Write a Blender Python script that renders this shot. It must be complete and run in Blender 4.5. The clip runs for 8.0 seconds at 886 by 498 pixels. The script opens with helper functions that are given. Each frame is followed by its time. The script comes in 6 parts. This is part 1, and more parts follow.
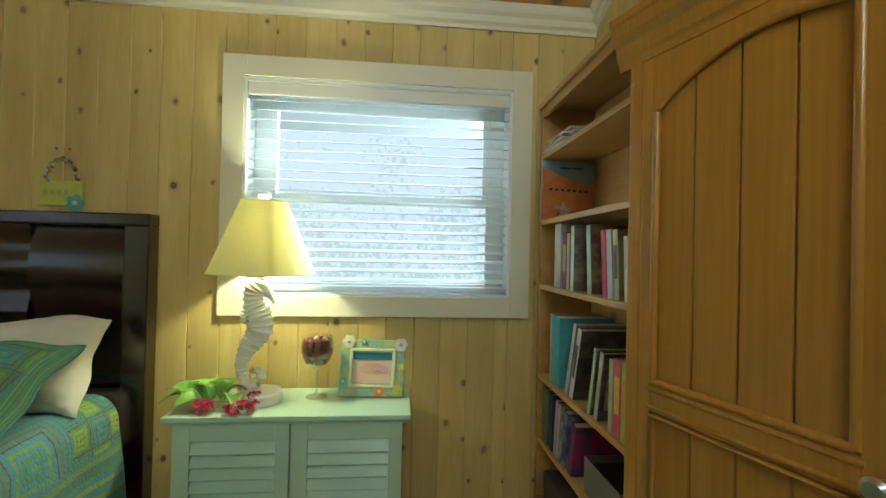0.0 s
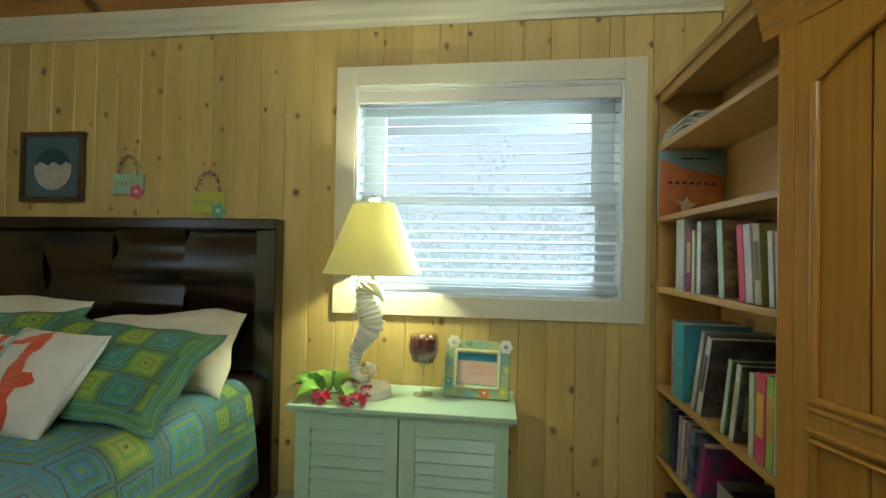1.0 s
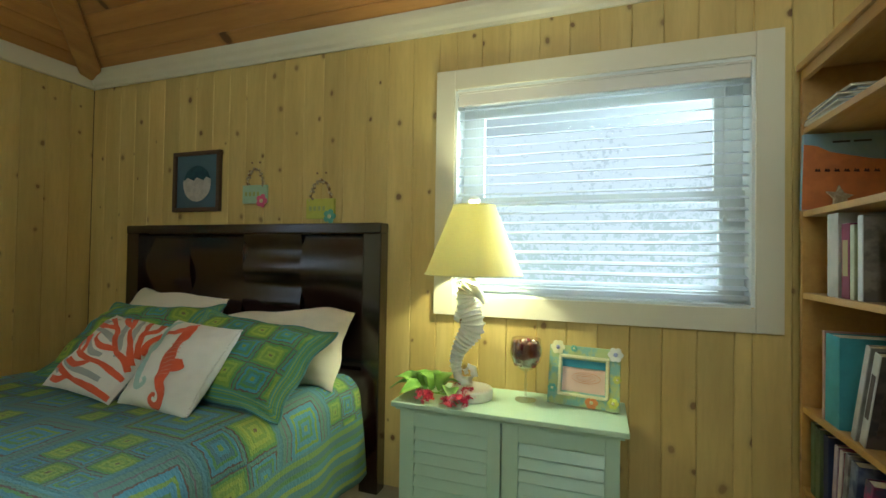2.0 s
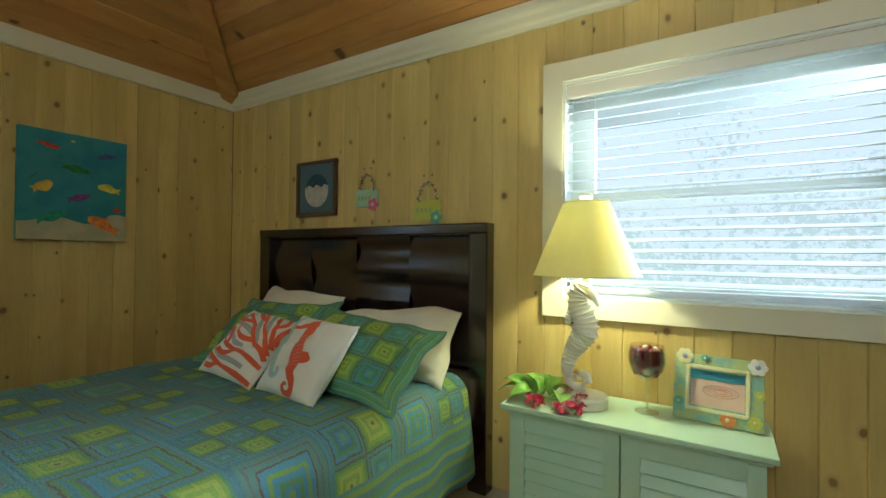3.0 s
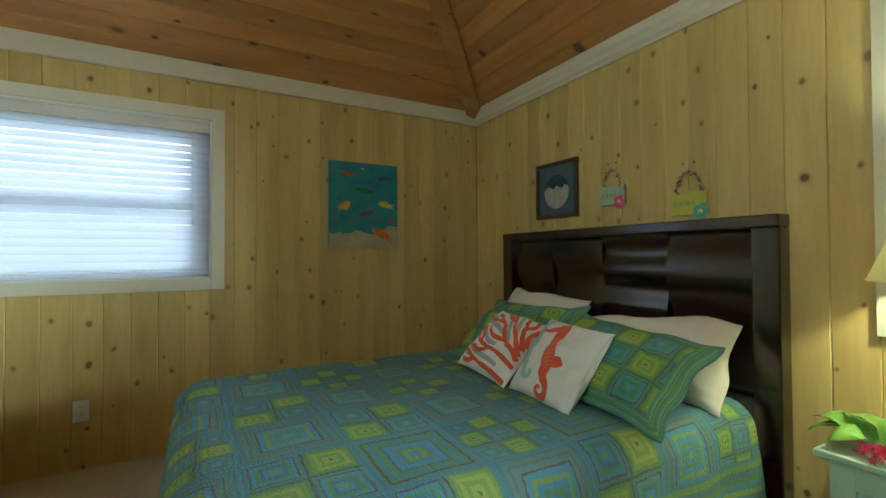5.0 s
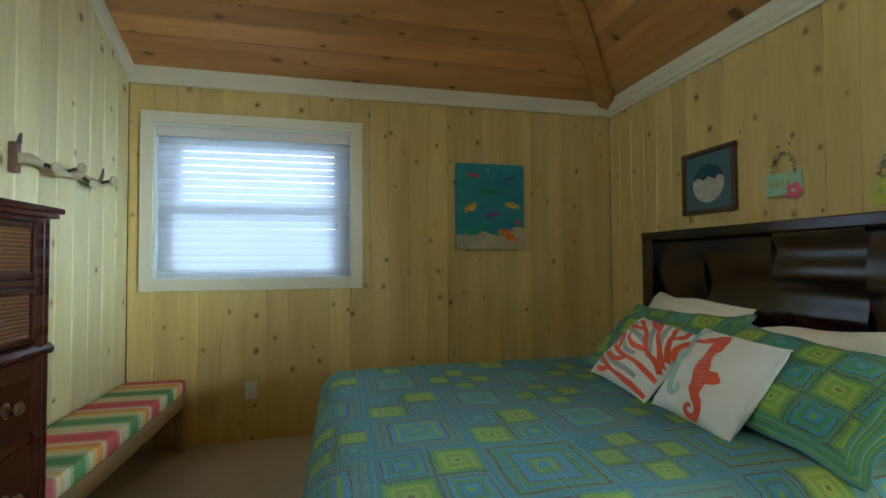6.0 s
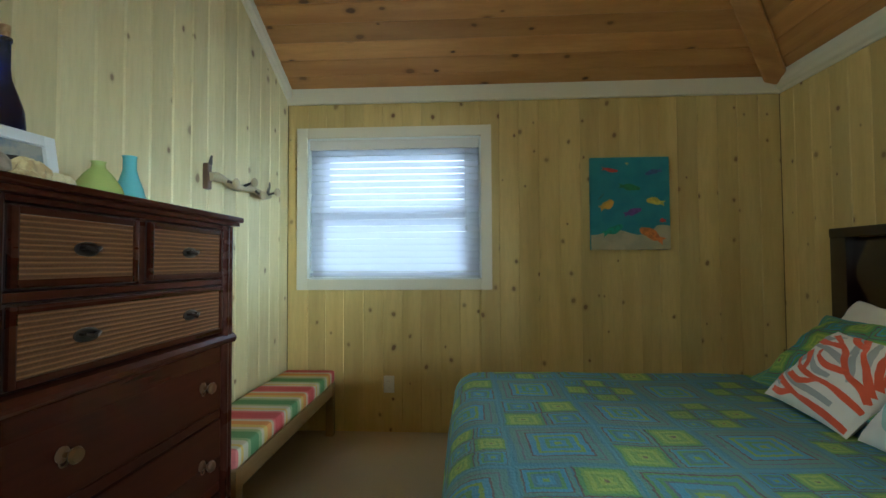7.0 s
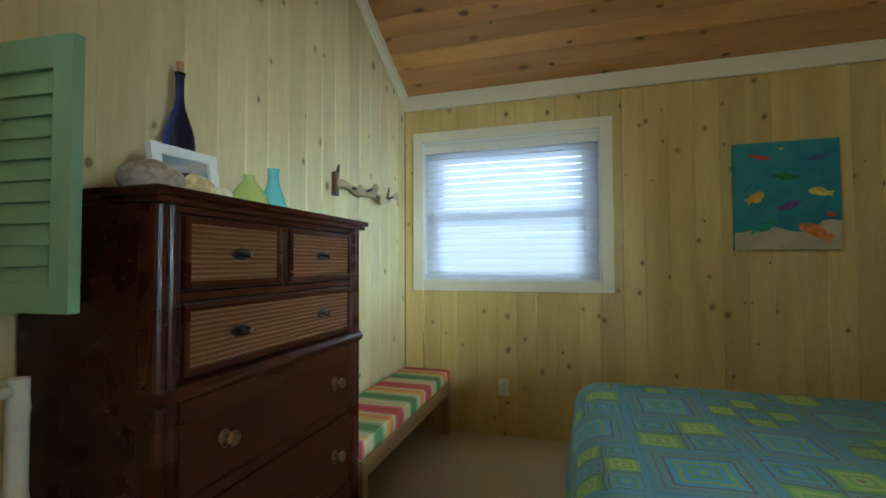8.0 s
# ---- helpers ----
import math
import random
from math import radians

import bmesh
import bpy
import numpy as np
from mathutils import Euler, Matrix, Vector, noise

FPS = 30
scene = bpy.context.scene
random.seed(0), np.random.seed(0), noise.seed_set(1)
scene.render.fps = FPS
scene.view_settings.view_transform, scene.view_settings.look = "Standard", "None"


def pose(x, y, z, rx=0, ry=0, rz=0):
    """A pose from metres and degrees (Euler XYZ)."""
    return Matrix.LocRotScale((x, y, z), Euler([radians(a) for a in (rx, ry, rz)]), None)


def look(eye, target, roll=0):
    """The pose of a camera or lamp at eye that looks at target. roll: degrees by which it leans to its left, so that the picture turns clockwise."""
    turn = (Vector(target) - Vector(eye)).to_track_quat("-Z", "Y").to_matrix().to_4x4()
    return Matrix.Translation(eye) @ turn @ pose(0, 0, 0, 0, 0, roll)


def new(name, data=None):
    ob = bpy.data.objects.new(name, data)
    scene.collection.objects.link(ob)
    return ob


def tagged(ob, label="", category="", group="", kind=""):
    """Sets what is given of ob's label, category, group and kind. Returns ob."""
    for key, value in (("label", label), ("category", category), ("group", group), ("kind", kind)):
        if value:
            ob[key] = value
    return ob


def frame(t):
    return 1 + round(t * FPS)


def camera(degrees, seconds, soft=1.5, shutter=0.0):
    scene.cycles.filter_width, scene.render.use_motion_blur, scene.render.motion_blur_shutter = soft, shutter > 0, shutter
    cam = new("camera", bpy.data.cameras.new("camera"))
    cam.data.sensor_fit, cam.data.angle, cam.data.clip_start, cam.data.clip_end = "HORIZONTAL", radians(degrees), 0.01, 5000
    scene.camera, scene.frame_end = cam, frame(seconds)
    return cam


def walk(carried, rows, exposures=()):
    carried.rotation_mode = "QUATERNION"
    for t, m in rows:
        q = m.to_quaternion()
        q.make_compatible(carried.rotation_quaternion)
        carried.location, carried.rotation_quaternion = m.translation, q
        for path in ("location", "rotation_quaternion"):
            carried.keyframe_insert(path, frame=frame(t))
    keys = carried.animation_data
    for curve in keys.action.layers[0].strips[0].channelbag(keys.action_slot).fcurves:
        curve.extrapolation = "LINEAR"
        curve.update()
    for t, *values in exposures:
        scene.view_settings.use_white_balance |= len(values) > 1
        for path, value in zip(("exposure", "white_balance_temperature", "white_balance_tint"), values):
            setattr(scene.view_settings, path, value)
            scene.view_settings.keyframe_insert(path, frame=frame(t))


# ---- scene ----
cam = camera(90.0, 8.0)
PATH = [
    (0, (3.291, -2.072, 1.173), (3.484, -0.081, 1.194), 1.3),
    (0.5, (3.278, -2.058, 1.168), (3.221, -0.059, 1.19), 1.2),
    (1, (3.267, -2.046, 1.159), (3.018, -0.062, 1.186), 1.1),
    (1.5, (3.254, -2.036, 1.152), (2.796, -0.09, 1.185), 1.0),
    (3, (3.198, -2.022, 1.154), (2.133, -0.328, 1.18), 0.5),
    (3.5, (3.168, -2.032, 1.16), (1.904, -0.483, 1.182), 0.2),
    (4, (3.14, -2.044, 1.165), (1.697, -0.66, 1.185), 0.0),
    (4.5, (3.116, -2.047, 1.163), (1.512, -0.853, 1.187), -0.2),
    (6, (3.05, -2.022, 1.14), (1.101, -1.581, 1.191), -0.3),
    (6.5, (3.025, -2.037, 1.141), (1.032, -1.875, 1.197), -0.3),
    (7, (3.003, -2.06, 1.141), (1.007, -2.169, 1.202), -0.3),
    (7.5, (2.985, -2.083, 1.146), (1.022, -2.46, 1.208), -0.2),
    (8, (2.97, -2.099, 1.151), (1.06, -2.688, 1.213), -0.2),
]
EXPOSURES = [(0.0, -0.01, 5550, -12), (4.0, 0.05, 5550, -11), (6.5, -0.03, 4980, -9), (8.0, 0.03, 5050, -9)]
walk(cam, [(t, look(eye, target, roll)) for t, eye, target, roll in PATH], EXPOSURES)

# ---- world and light ----
world = bpy.data.worlds.new("world")
scene.world = world
world.use_nodes = True
sky = world.node_tree.nodes.new("ShaderNodeTexSky")
sky.sky_type, sky.sun_disc = "NISHITA", False
sky.sun_elevation, sky.sun_rotation = radians(50), radians(160)
world.node_tree.links.new(sky.outputs[0], world.node_tree.nodes["Background"].inputs[0])
world.node_tree.nodes["Background"].inputs[1].default_value = 0.12

OUTSIDE_GLOW = {"north": 1.0, "west": 3.5}      # overcast distance seen through the windows
GABLE_FILL_WATTS = 20.5      # added fill light from an unseen high gable opening in the south wall
NORTH_WATTS = 1080.0     # open sky to the north-east of the north window
WEST_WATTS = 40.0      # open sky to the north-west of the west window
LAMP_WATTS = 22.5        # bulb in the table lamp


def area_lamp(name, m, w, h, watts, colour):
    data = bpy.data.lights.new(name, "AREA")
    data.shape, data.size, data.size_y, data.energy, data.color = "RECTANGLE", w, h, watts, colour
    ob = new(name, data)
    ob.matrix_world = m
    return ob


# unseen fill lamp in the added gable opening; no such source is known
area_lamp("gable_sky_light", look((3.36, -3.48, 2.42), (3.20, -1.50, 2.05)), 1.30, 0.85, GABLE_FILL_WATTS, (1.0, 0.96, 0.88))
area_lamp("north_sky_light", look((5.66, 2.97, 1.55), (3.20, 0.0, 1.45)), 1.90, 1.5, NORTH_WATTS, (0.95, 0.98, 1.0))
area_lamp("west_sky_light", look((-2.10, -0.55, 2.00), (0.0, -2.50, 1.50)), 1.8, 1.6, WEST_WATTS, (0.93, 0.98, 1.0))
bulb_light = bpy.data.lights.new("bulb_light", "POINT")
bulb_light.energy, bulb_light.color, bulb_light.shadow_soft_size = LAMP_WATTS, (1.0, 0.87, 0.53), 0.03
new("bulb_light", bulb_light).location = (2.735, -0.2, 1.245)

# ---- materials ----
def mat(name, colour=(0.5, 0.5, 0.5), rough=0.6, metal=0.0):
    m = bpy.data.materials.new(name)
    m.use_nodes = True
    b = m.node_tree.nodes["Principled BSDF"]
    b.inputs["Base Color"].default_value = (*colour, 1)
    b.inputs["Roughness"].default_value, b.inputs["Metallic"].default_value = rough, metal
    return m


class Net:
    """Short hand for building a node tree."""
    def __init__(self, m):
        self.m, self.t = m, m.node_tree
        self.b = self.t.nodes.get("Principled BSDF")

    def node(self, kind, **inputs):
        n = self.t.nodes.new(kind)
        for key, value in inputs.items():
            self.put(n.inputs[key.replace("_", " ")], value)
        return n

    def put(self, socket, value):
        if isinstance(value, bpy.types.NodeSocket):
            self.t.links.new(value, socket)
        else:
            socket.default_value = value

    def math(self, op, a, b=0.0, c=0.0):
        n = self.t.nodes.new("ShaderNodeMath")
        n.operation = op
        for i, v in enumerate((a, b, c)):
            self.put(n.inputs[i], v)
        return n.outputs[0]

    def vmath(self, op, a, b=(0, 0, 0)):
        n = self.t.nodes.new("ShaderNodeVectorMath")
        n.operation = op
        self.put(n.inputs[0], a)
        self.put(n.inputs[1], b)
        return n.outputs[0]

    def scaled(self, v, x, y, z):
        return self.vmath("MULTIPLY", v, (x, y, z))

    def mix(self, fac, a, b, kind="MIX"):
        n = self.t.nodes.new("ShaderNodeMix")
        n.data_type, n.blend_type = "RGBA", kind
        self.put(n.inputs[0], fac)
        self.put(n.inputs[6], a if not isinstance(a, tuple) else (*a[:3], 1))
        self.put(n.inputs[7], b if not isinstance(b, tuple) else (*b[:3], 1))
        return n.outputs[2]

    def ramp(self, fac, stops, kind="LINEAR"):
        n = self.t.nodes.new("ShaderNodeValToRGB")
        n.color_ramp.interpolation = kind
        e = n.color_ramp.elements
        while len(e) < len(stops):
            e.new(0.5)
        for i, (p, c) in enumerate(stops):
            e[i].position, e[i].color = p, ((c, c, c, 1) if isinstance(c, (int, float)) else (*c, 1))
        self.put(n.inputs[0], fac)
        return n.outputs[0]

    def noise(self, v, scale, detail=3.0, rough=0.5):
        return self.node("ShaderNodeTexNoise", Vector=v, Scale=scale, Detail=detail, Roughness=rough).outputs[0]

    def object_coords(self, spread=0.0):
        v = self.t.nodes.new("ShaderNodeTexCoord").outputs["Object"]
        if spread:
            r = self.t.nodes.new("ShaderNodeObjectInfo").outputs["Random"]
            off = self.node("ShaderNodeCombineXYZ", X=self.math("MULTIPLY", r, spread), Y=self.math("MULTIPLY", r, spread * 1.7), Z=self.math("MULTIPLY", r, spread * 2.3)).outputs[0]
            v = self.vmath("ADD", v, off)
        return v

    def bump(self, height, strength, distance=0.002):
        n = self.node("ShaderNodeBump", Height=height, Strength=strength, Distance=distance)
        self.t.links.new(n.outputs[0], self.b.inputs["Normal"])

    def base(self, colour):
        self.put(self.b.inputs["Base Color"], colour)

    def rough(self, v):
        self.put(self.b.inputs["Roughness"], v)


def pine(name, light, dark, knot, grain=1.0, knots=True, along="Z", rough=0.5, island=False, knot_scale=5.2):
    """Knotty board: long grain, a tone of its own for each board, dark knots with a soft ring."""
    m = mat(name, light, rough)
    n = Net(m)
    if island:
        r = n.t.nodes.new("ShaderNodeNewGeometry").outputs["Random Per Island"]
        v = n.vmath("ADD", n.t.nodes.new("ShaderNodeTexCoord").outputs["Object"], n.node("ShaderNodeCombineXYZ", X=n.math("MULTIPLY", r, 7.0), Y=n.math("MULTIPLY", r, 9.0), Z=n.math("MULTIPLY", r, 5.0)).outputs[0])
    else:
        r = n.t.nodes.new("ShaderNodeObjectInfo").outputs["Random"]
        v = n.object_coords(9.0)
    stretch = {"X": (0.12, 1, 1), "Y": (1, 0.12, 1), "Z": (1, 1, 0.12)}[along]
    long = n.scaled(v, *stretch)
    wave = n.noise(long, 9.0, 2.0)
    fine = n.noise(long, 60.0 * grain, 3.0, 0.6)
    blotch = n.noise(n.scaled(v, *[0.35 if s < 1 else 1 for s in stretch]), 2.6, 3.0)
    col = n.mix(n.ramp(wave, [(0.35, 0.0), (0.7, 1.0)]), light, dark)
    col = n.mix(n.math("MULTIPLY", n.ramp(fine, [(0.42, 0.0), (0.68, 1.0)]), 0.22), col, tuple(c * 0.72 for c in dark))
    col = n.mix(n.math("MULTIPLY", n.ramp(blotch, [(0.5, 0.0), (0.75, 1.0)]), 0.25), col, tuple(c * 0.82 for c in dark))
    tone = n.ramp(r, [(0.0, 0.74), (0.5, 0.98), (1.0, 1.16)] if island else [(0.0, 0.88), (0.5, 1.0), (1.0, 1.06)])
    col = n.mix(1.0, col, tone, "MULTIPLY")
    if knots:
        s = n.node("ShaderNodeSeparateXYZ", Vector=v)
        flat = {"X": (0, 1, 2), "Y": (1, 0, 2), "Z": (2, 0, 1)}[along]
        jig = n.node("ShaderNodeTexNoise", Vector=v, Scale=16.0).outputs[0]
        across = n.math("ADD", n.math("ADD", s.outputs[flat[1]], s.outputs[flat[2]]), n.math("MULTIPLY", jig, 0.020))
        down = n.math("ADD", n.math("MULTIPLY", s.outputs[flat[0]], 0.78), n.math("MULTIPLY", jig, 0.014))
        vor = n.node("ShaderNodeTexVoronoi", Vector=n.node("ShaderNodeCombineXYZ", X=across, Y=down).outputs[0], Scale=knot_scale)
        vor.voronoi_dimensions = "2D"
        keep = n.math("GREATER_THAN", n.node("ShaderNodeSeparateColor", Color=vor.outputs["Color"]).outputs[0], 0.30)
        size = n.math("MULTIPLY_ADD", n.node("ShaderNodeSeparateColor", Color=vor.outputs["Color"]).outputs[1], 0.070, 0.032)
        d = n.math("DIVIDE", vor.outputs["Distance"], size)
        core = n.math("MULTIPLY", n.ramp(d, [(0.55, 1.0), (0.9, 0.0)]), keep)
        ring = n.math("MULTIPLY", n.ramp(n.math("MULTIPLY", d, 0.4), [(0.20, 0.48), (0.66, 0.0)]), keep)
        col = n.mix(ring, col, tuple(0.5 * (a + b) * 0.8 for a, b in zip(dark, knot)))
        col = n.mix(n.math("MULTIPLY", core, n.math("MULTIPLY_ADD", n.node("ShaderNodeSeparateColor", Color=vor.outputs["Color"]).outputs[2], 0.50, 0.48)), col, knot)
    n.base(col)
    n.rough(n.math("MULTIPLY_ADD", fine, 0.18, rough - 0.08))
    n.bump(fine, 0.25, 0.0008)
    return m


def painted(name, colour, rough=0.45, wear=0.12, scale=6.0):
    m = mat(name, colour, rough)
    n = Net(m)
    v = n.object_coords(3.0)
    a = n.noise(v, scale, 4.0)
    f = n.noise(v, 120.0, 2.0)
    n.base(n.mix(n.ramp(a, [(0.35, 0.0), (0.75, wear * 2)]), colour, tuple(c * 0.78 for c in colour)))
    n.rough(n.math("MULTIPLY_ADD", a, 0.2, rough - 0.1))
    n.bump(f, 0.12, 0.0006)
    return m


def stained(name, colour, light, rough=0.28, along="Z", stretch=0.06):
    """Stained hardwood with fine long grain under lacquer."""
    m = mat(name, colour, rough)
    n = Net(m)
    v = n.object_coords(5.0)
    s = {"X": (stretch, 1, 1), "Y": (1, stretch, 1), "Z": (1, 1, stretch)}[along]
    g = n.noise(n.scaled(v, *s), 70.0, 4.0, 0.6)
    w = n.noise(n.scaled(v, *s), 8.0, 3.0)
    n.base(n.mix(n.math("ADD", n.math("MULTIPLY", n.ramp(g, [(0.35, 0.0), (0.7, 1.0)]), 0.6), n.math("MULTIPLY", w, 0.4)), colour, light))
    n.rough(n.math("MULTIPLY_ADD", w, 0.05, rough - 0.02))
    n.bump(g, 0.08, 0.0004)
    n.b.inputs["Coat Weight"].default_value = 0.15
    return m


def cloth(name, colour, second=None, scale=420.0, rough=0.9):
    m = mat(name, colour, rough)
    n = Net(m)
    v = n.object_coords(2.0)
    big = n.noise(v, 5.0, 4.0)
    weave = n.noise(v, scale, 2.0)
    n.base(n.mix(n.ramp(big, [(0.35, 0.0), (0.75, 1.0)]), colour, second or tuple(c * 0.88 for c in colour)))
    n.bump(weave, 0.35, 0.0012)
    n.b.inputs["Sheen Weight"].default_value = 0.15
    return m


PINE = pine("knotty_pine", (0.68, 0.515, 0.185), (0.57, 0.405, 0.130), (0.17, 0.082, 0.028), knot_scale=5.6)
# paler copy of the pine: daylight on the south wall put into its colour
PINE_DAYLIT = pine("daylit_pine", (0.67, 0.585, 0.310), (0.58, 0.490, 0.235), (0.18, 0.10, 0.045), knot_scale=4.6)
SHELF_PINE = pine("shelf_pine", (0.58, 0.345, 0.10), (0.46, 0.25, 0.065), (0.2, 0.09, 0.03), along="Y", knot_scale=3.0, rough=0.4)
CEILING_X = pine("cedar_boards_north", (0.66, 0.345, 0.112), (0.50, 0.235, 0.070), (0.10, 0.045, 0.018), along="X", island=True, knot_scale=3.2)
CEILING_Y = pine("cedar_boards_west", (0.66, 0.345, 0.112), (0.50, 0.235, 0.070), (0.10, 0.045, 0.018), along="Y", island=True, knot_scale=3.2)
TRIM = painted("cream_trim_paint", (0.74, 0.68, 0.52), 0.4, 0.06)
WINDOW_PAINT = painted("white_window_paint", (0.78, 0.79, 0.76), 0.35, 0.05)
BACKING = painted("wall_backing", (0.16, 0.11, 0.05), 0.8)
PLASTER = painted("outer_wall", (0.6, 0.58, 0.5), 0.9)
MINT = painted("mint_paint", (0.50, 0.66, 0.50), 0.42, 0.10)
SHUTTER_GREEN = painted("sage_shutter_paint", (0.25, 0.39, 0.22), 0.5, 0.15)
ESPRESSO = stained("espresso_lacquer", (0.009, 0.0026, 0.0023), (0.017, 0.0046, 0.0036), 0.24, "X")
for bsdf_name, level in (("Specular IOR Level", 0.30), ("Coat Weight", 0.85), ("Coat Roughness", 0.20), ("Coat IOR", 1.72)):
    ESPRESSO.node_tree.nodes["Principled BSDF"].inputs[bsdf_name].default_value = level
MAHOGANY = stained("mahogany_stain", (0.024, 0.0050, 0.0024), (0.046, 0.0104, 0.0044), 0.27, "X", 0.03)
# darker copy for recesses round the drawers, their shade put into the colour
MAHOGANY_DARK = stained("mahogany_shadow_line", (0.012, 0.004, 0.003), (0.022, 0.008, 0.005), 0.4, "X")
MAHOGANY.node_tree.nodes["Principled BSDF"].inputs["Specular IOR Level"].default_value = 0.20
MAHOGANY.node_tree.nodes["Principled BSDF"].inputs["Coat Weight"].default_value = 0.10
OAK = stained("honey_oak", (0.37, 0.165, 0.020), (0.50, 0.250, 0.036), 0.30, "Z", 0.03)
OAK.node_tree.nodes["Principled BSDF"].inputs["Coat Weight"].default_value = 0.40
OAK.node_tree.nodes["Principled BSDF"].inputs["Coat Roughness"].default_value = 0.16
OAK_GROOVE = stained("honey_oak_groove", (0.25, 0.115, 0.024), (0.33, 0.165, 0.040), 0.4, "Z", 0.04)


def slat_material(name, share):
    """Thin white slats that let some daylight through."""
    m = painted(name, (0.80, 0.82, 0.82), 0.4, 0.03)
    n = Net(m)
    tr = n.node("ShaderNodeBsdfTranslucent", Color=(0.88, 0.88, 0.95, 1))
    mx = n.node("ShaderNodeMixShader", Fac=share)
    n.t.links.new(n.b.outputs[0], mx.inputs[1])
    n.t.links.new(tr.outputs[0], mx.inputs[2])
    n.t.links.new(mx.outputs[0], n.t.nodes["Material Output"].inputs[0])
    return m


SLAT = slat_material("white_blind_slat", 0.35)
SLAT_THIN = slat_material("thin_white_blind_slat", 0.62)
VALANCE = painted("pinkish_white_valance", (0.74, 0.69, 0.62), 0.4, 0.04)
PLASTIC_WHITE = painted("white_plastic", (0.75, 0.74, 0.68), 0.35, 0.03)
WHITE_LINEN = cloth("ivory_linen", (0.78, 0.74, 0.62), (0.70, 0.66, 0.54))
PIPING = cloth("teal_piping", (0.10, 0.26, 0.26))
CANVAS_WHITE = cloth("white_cotton", (0.80, 0.78, 0.72), (0.72, 0.70, 0.64), 300)
CORAL = cloth("coral_stitching", (0.72, 0.12, 0.05), (0.60, 0.10, 0.04), 260)
CORAL_PALE = cloth("pale_coral_stitching", (0.74, 0.24, 0.15))
GREY_PRINT = cloth("grey_print", (0.40, 0.43, 0.43))
AQUA_PRINT = cloth("aqua_print", (0.42, 0.60, 0.55))
METAL_DARK = mat("dark_bronze", (0.06, 0.05, 0.045), 0.38, 0.9)
METAL_BRIGHT = mat("brushed_steel", (0.55, 0.54, 0.52), 0.3, 1.0)
PEWTER = mat("antique_pewter", (0.26, 0.17, 0.10), 0.30, 0.9)


def carpet():
    m = mat("beige_carpet", (0.5, 0.42, 0.3), 0.95)
    n = Net(m)
    v = n.object_coords()
    a, f, t = n.noise(v, 3.0, 4.0), n.noise(v, 260.0, 3.0, 0.7), n.noise(v, 40.0, 3.0)
    col = n.mix(a, (0.60, 0.51, 0.38), (0.51, 0.43, 0.31))
    n.base(n.mix(n.math("MULTIPLY", f, 0.5), col, (0.40, 0.33, 0.23)))
    n.bump(n.math("ADD", f, t), 0.8, 0.004)
    return m


CARPET = carpet()


def glass(name, colour=(1, 1, 1), rough=0.0, ior=1.45):
    m = mat(name, colour, rough)
    b = m.node_tree.nodes["Principled BSDF"]
    b.inputs["Transmission Weight"].default_value, b.inputs["IOR"].default_value = 1.0, ior
    return m




def thin_glass():
    m = bpy.data.materials.new("thin_clear_glass")
    m.use_nodes = True
    n = Net(m)
    n.t.nodes.remove(n.b)
    tr = n.node("ShaderNodeBsdfTransparent", Color=(0.95, 0.96, 0.95, 1))
    gl = n.node("ShaderNodeBsdfGlossy", Roughness=0.03)
    mx = n.node("ShaderNodeMixShader", Fac=n.math("MULTIPLY_ADD", n.math("POWER", n.node("ShaderNodeLayerWeight", Blend=0.5).outputs["Facing"], 4.0), 0.50, 0.15))
    n.t.links.new(tr.outputs[0], mx.inputs[1])
    n.t.links.new(gl.outputs[0], mx.inputs[2])
    n.t.links.new(mx.outputs[0], n.t.nodes["Material Output"].inputs[0])
    return m


CLEAR = thin_glass()
COBALT = glass("cobalt_glass", (0.03, 0.05, 0.32), 0.03)
PANE = glass("window_pane", (0.97, 1.0, 0.99), 0.0, 1.05)


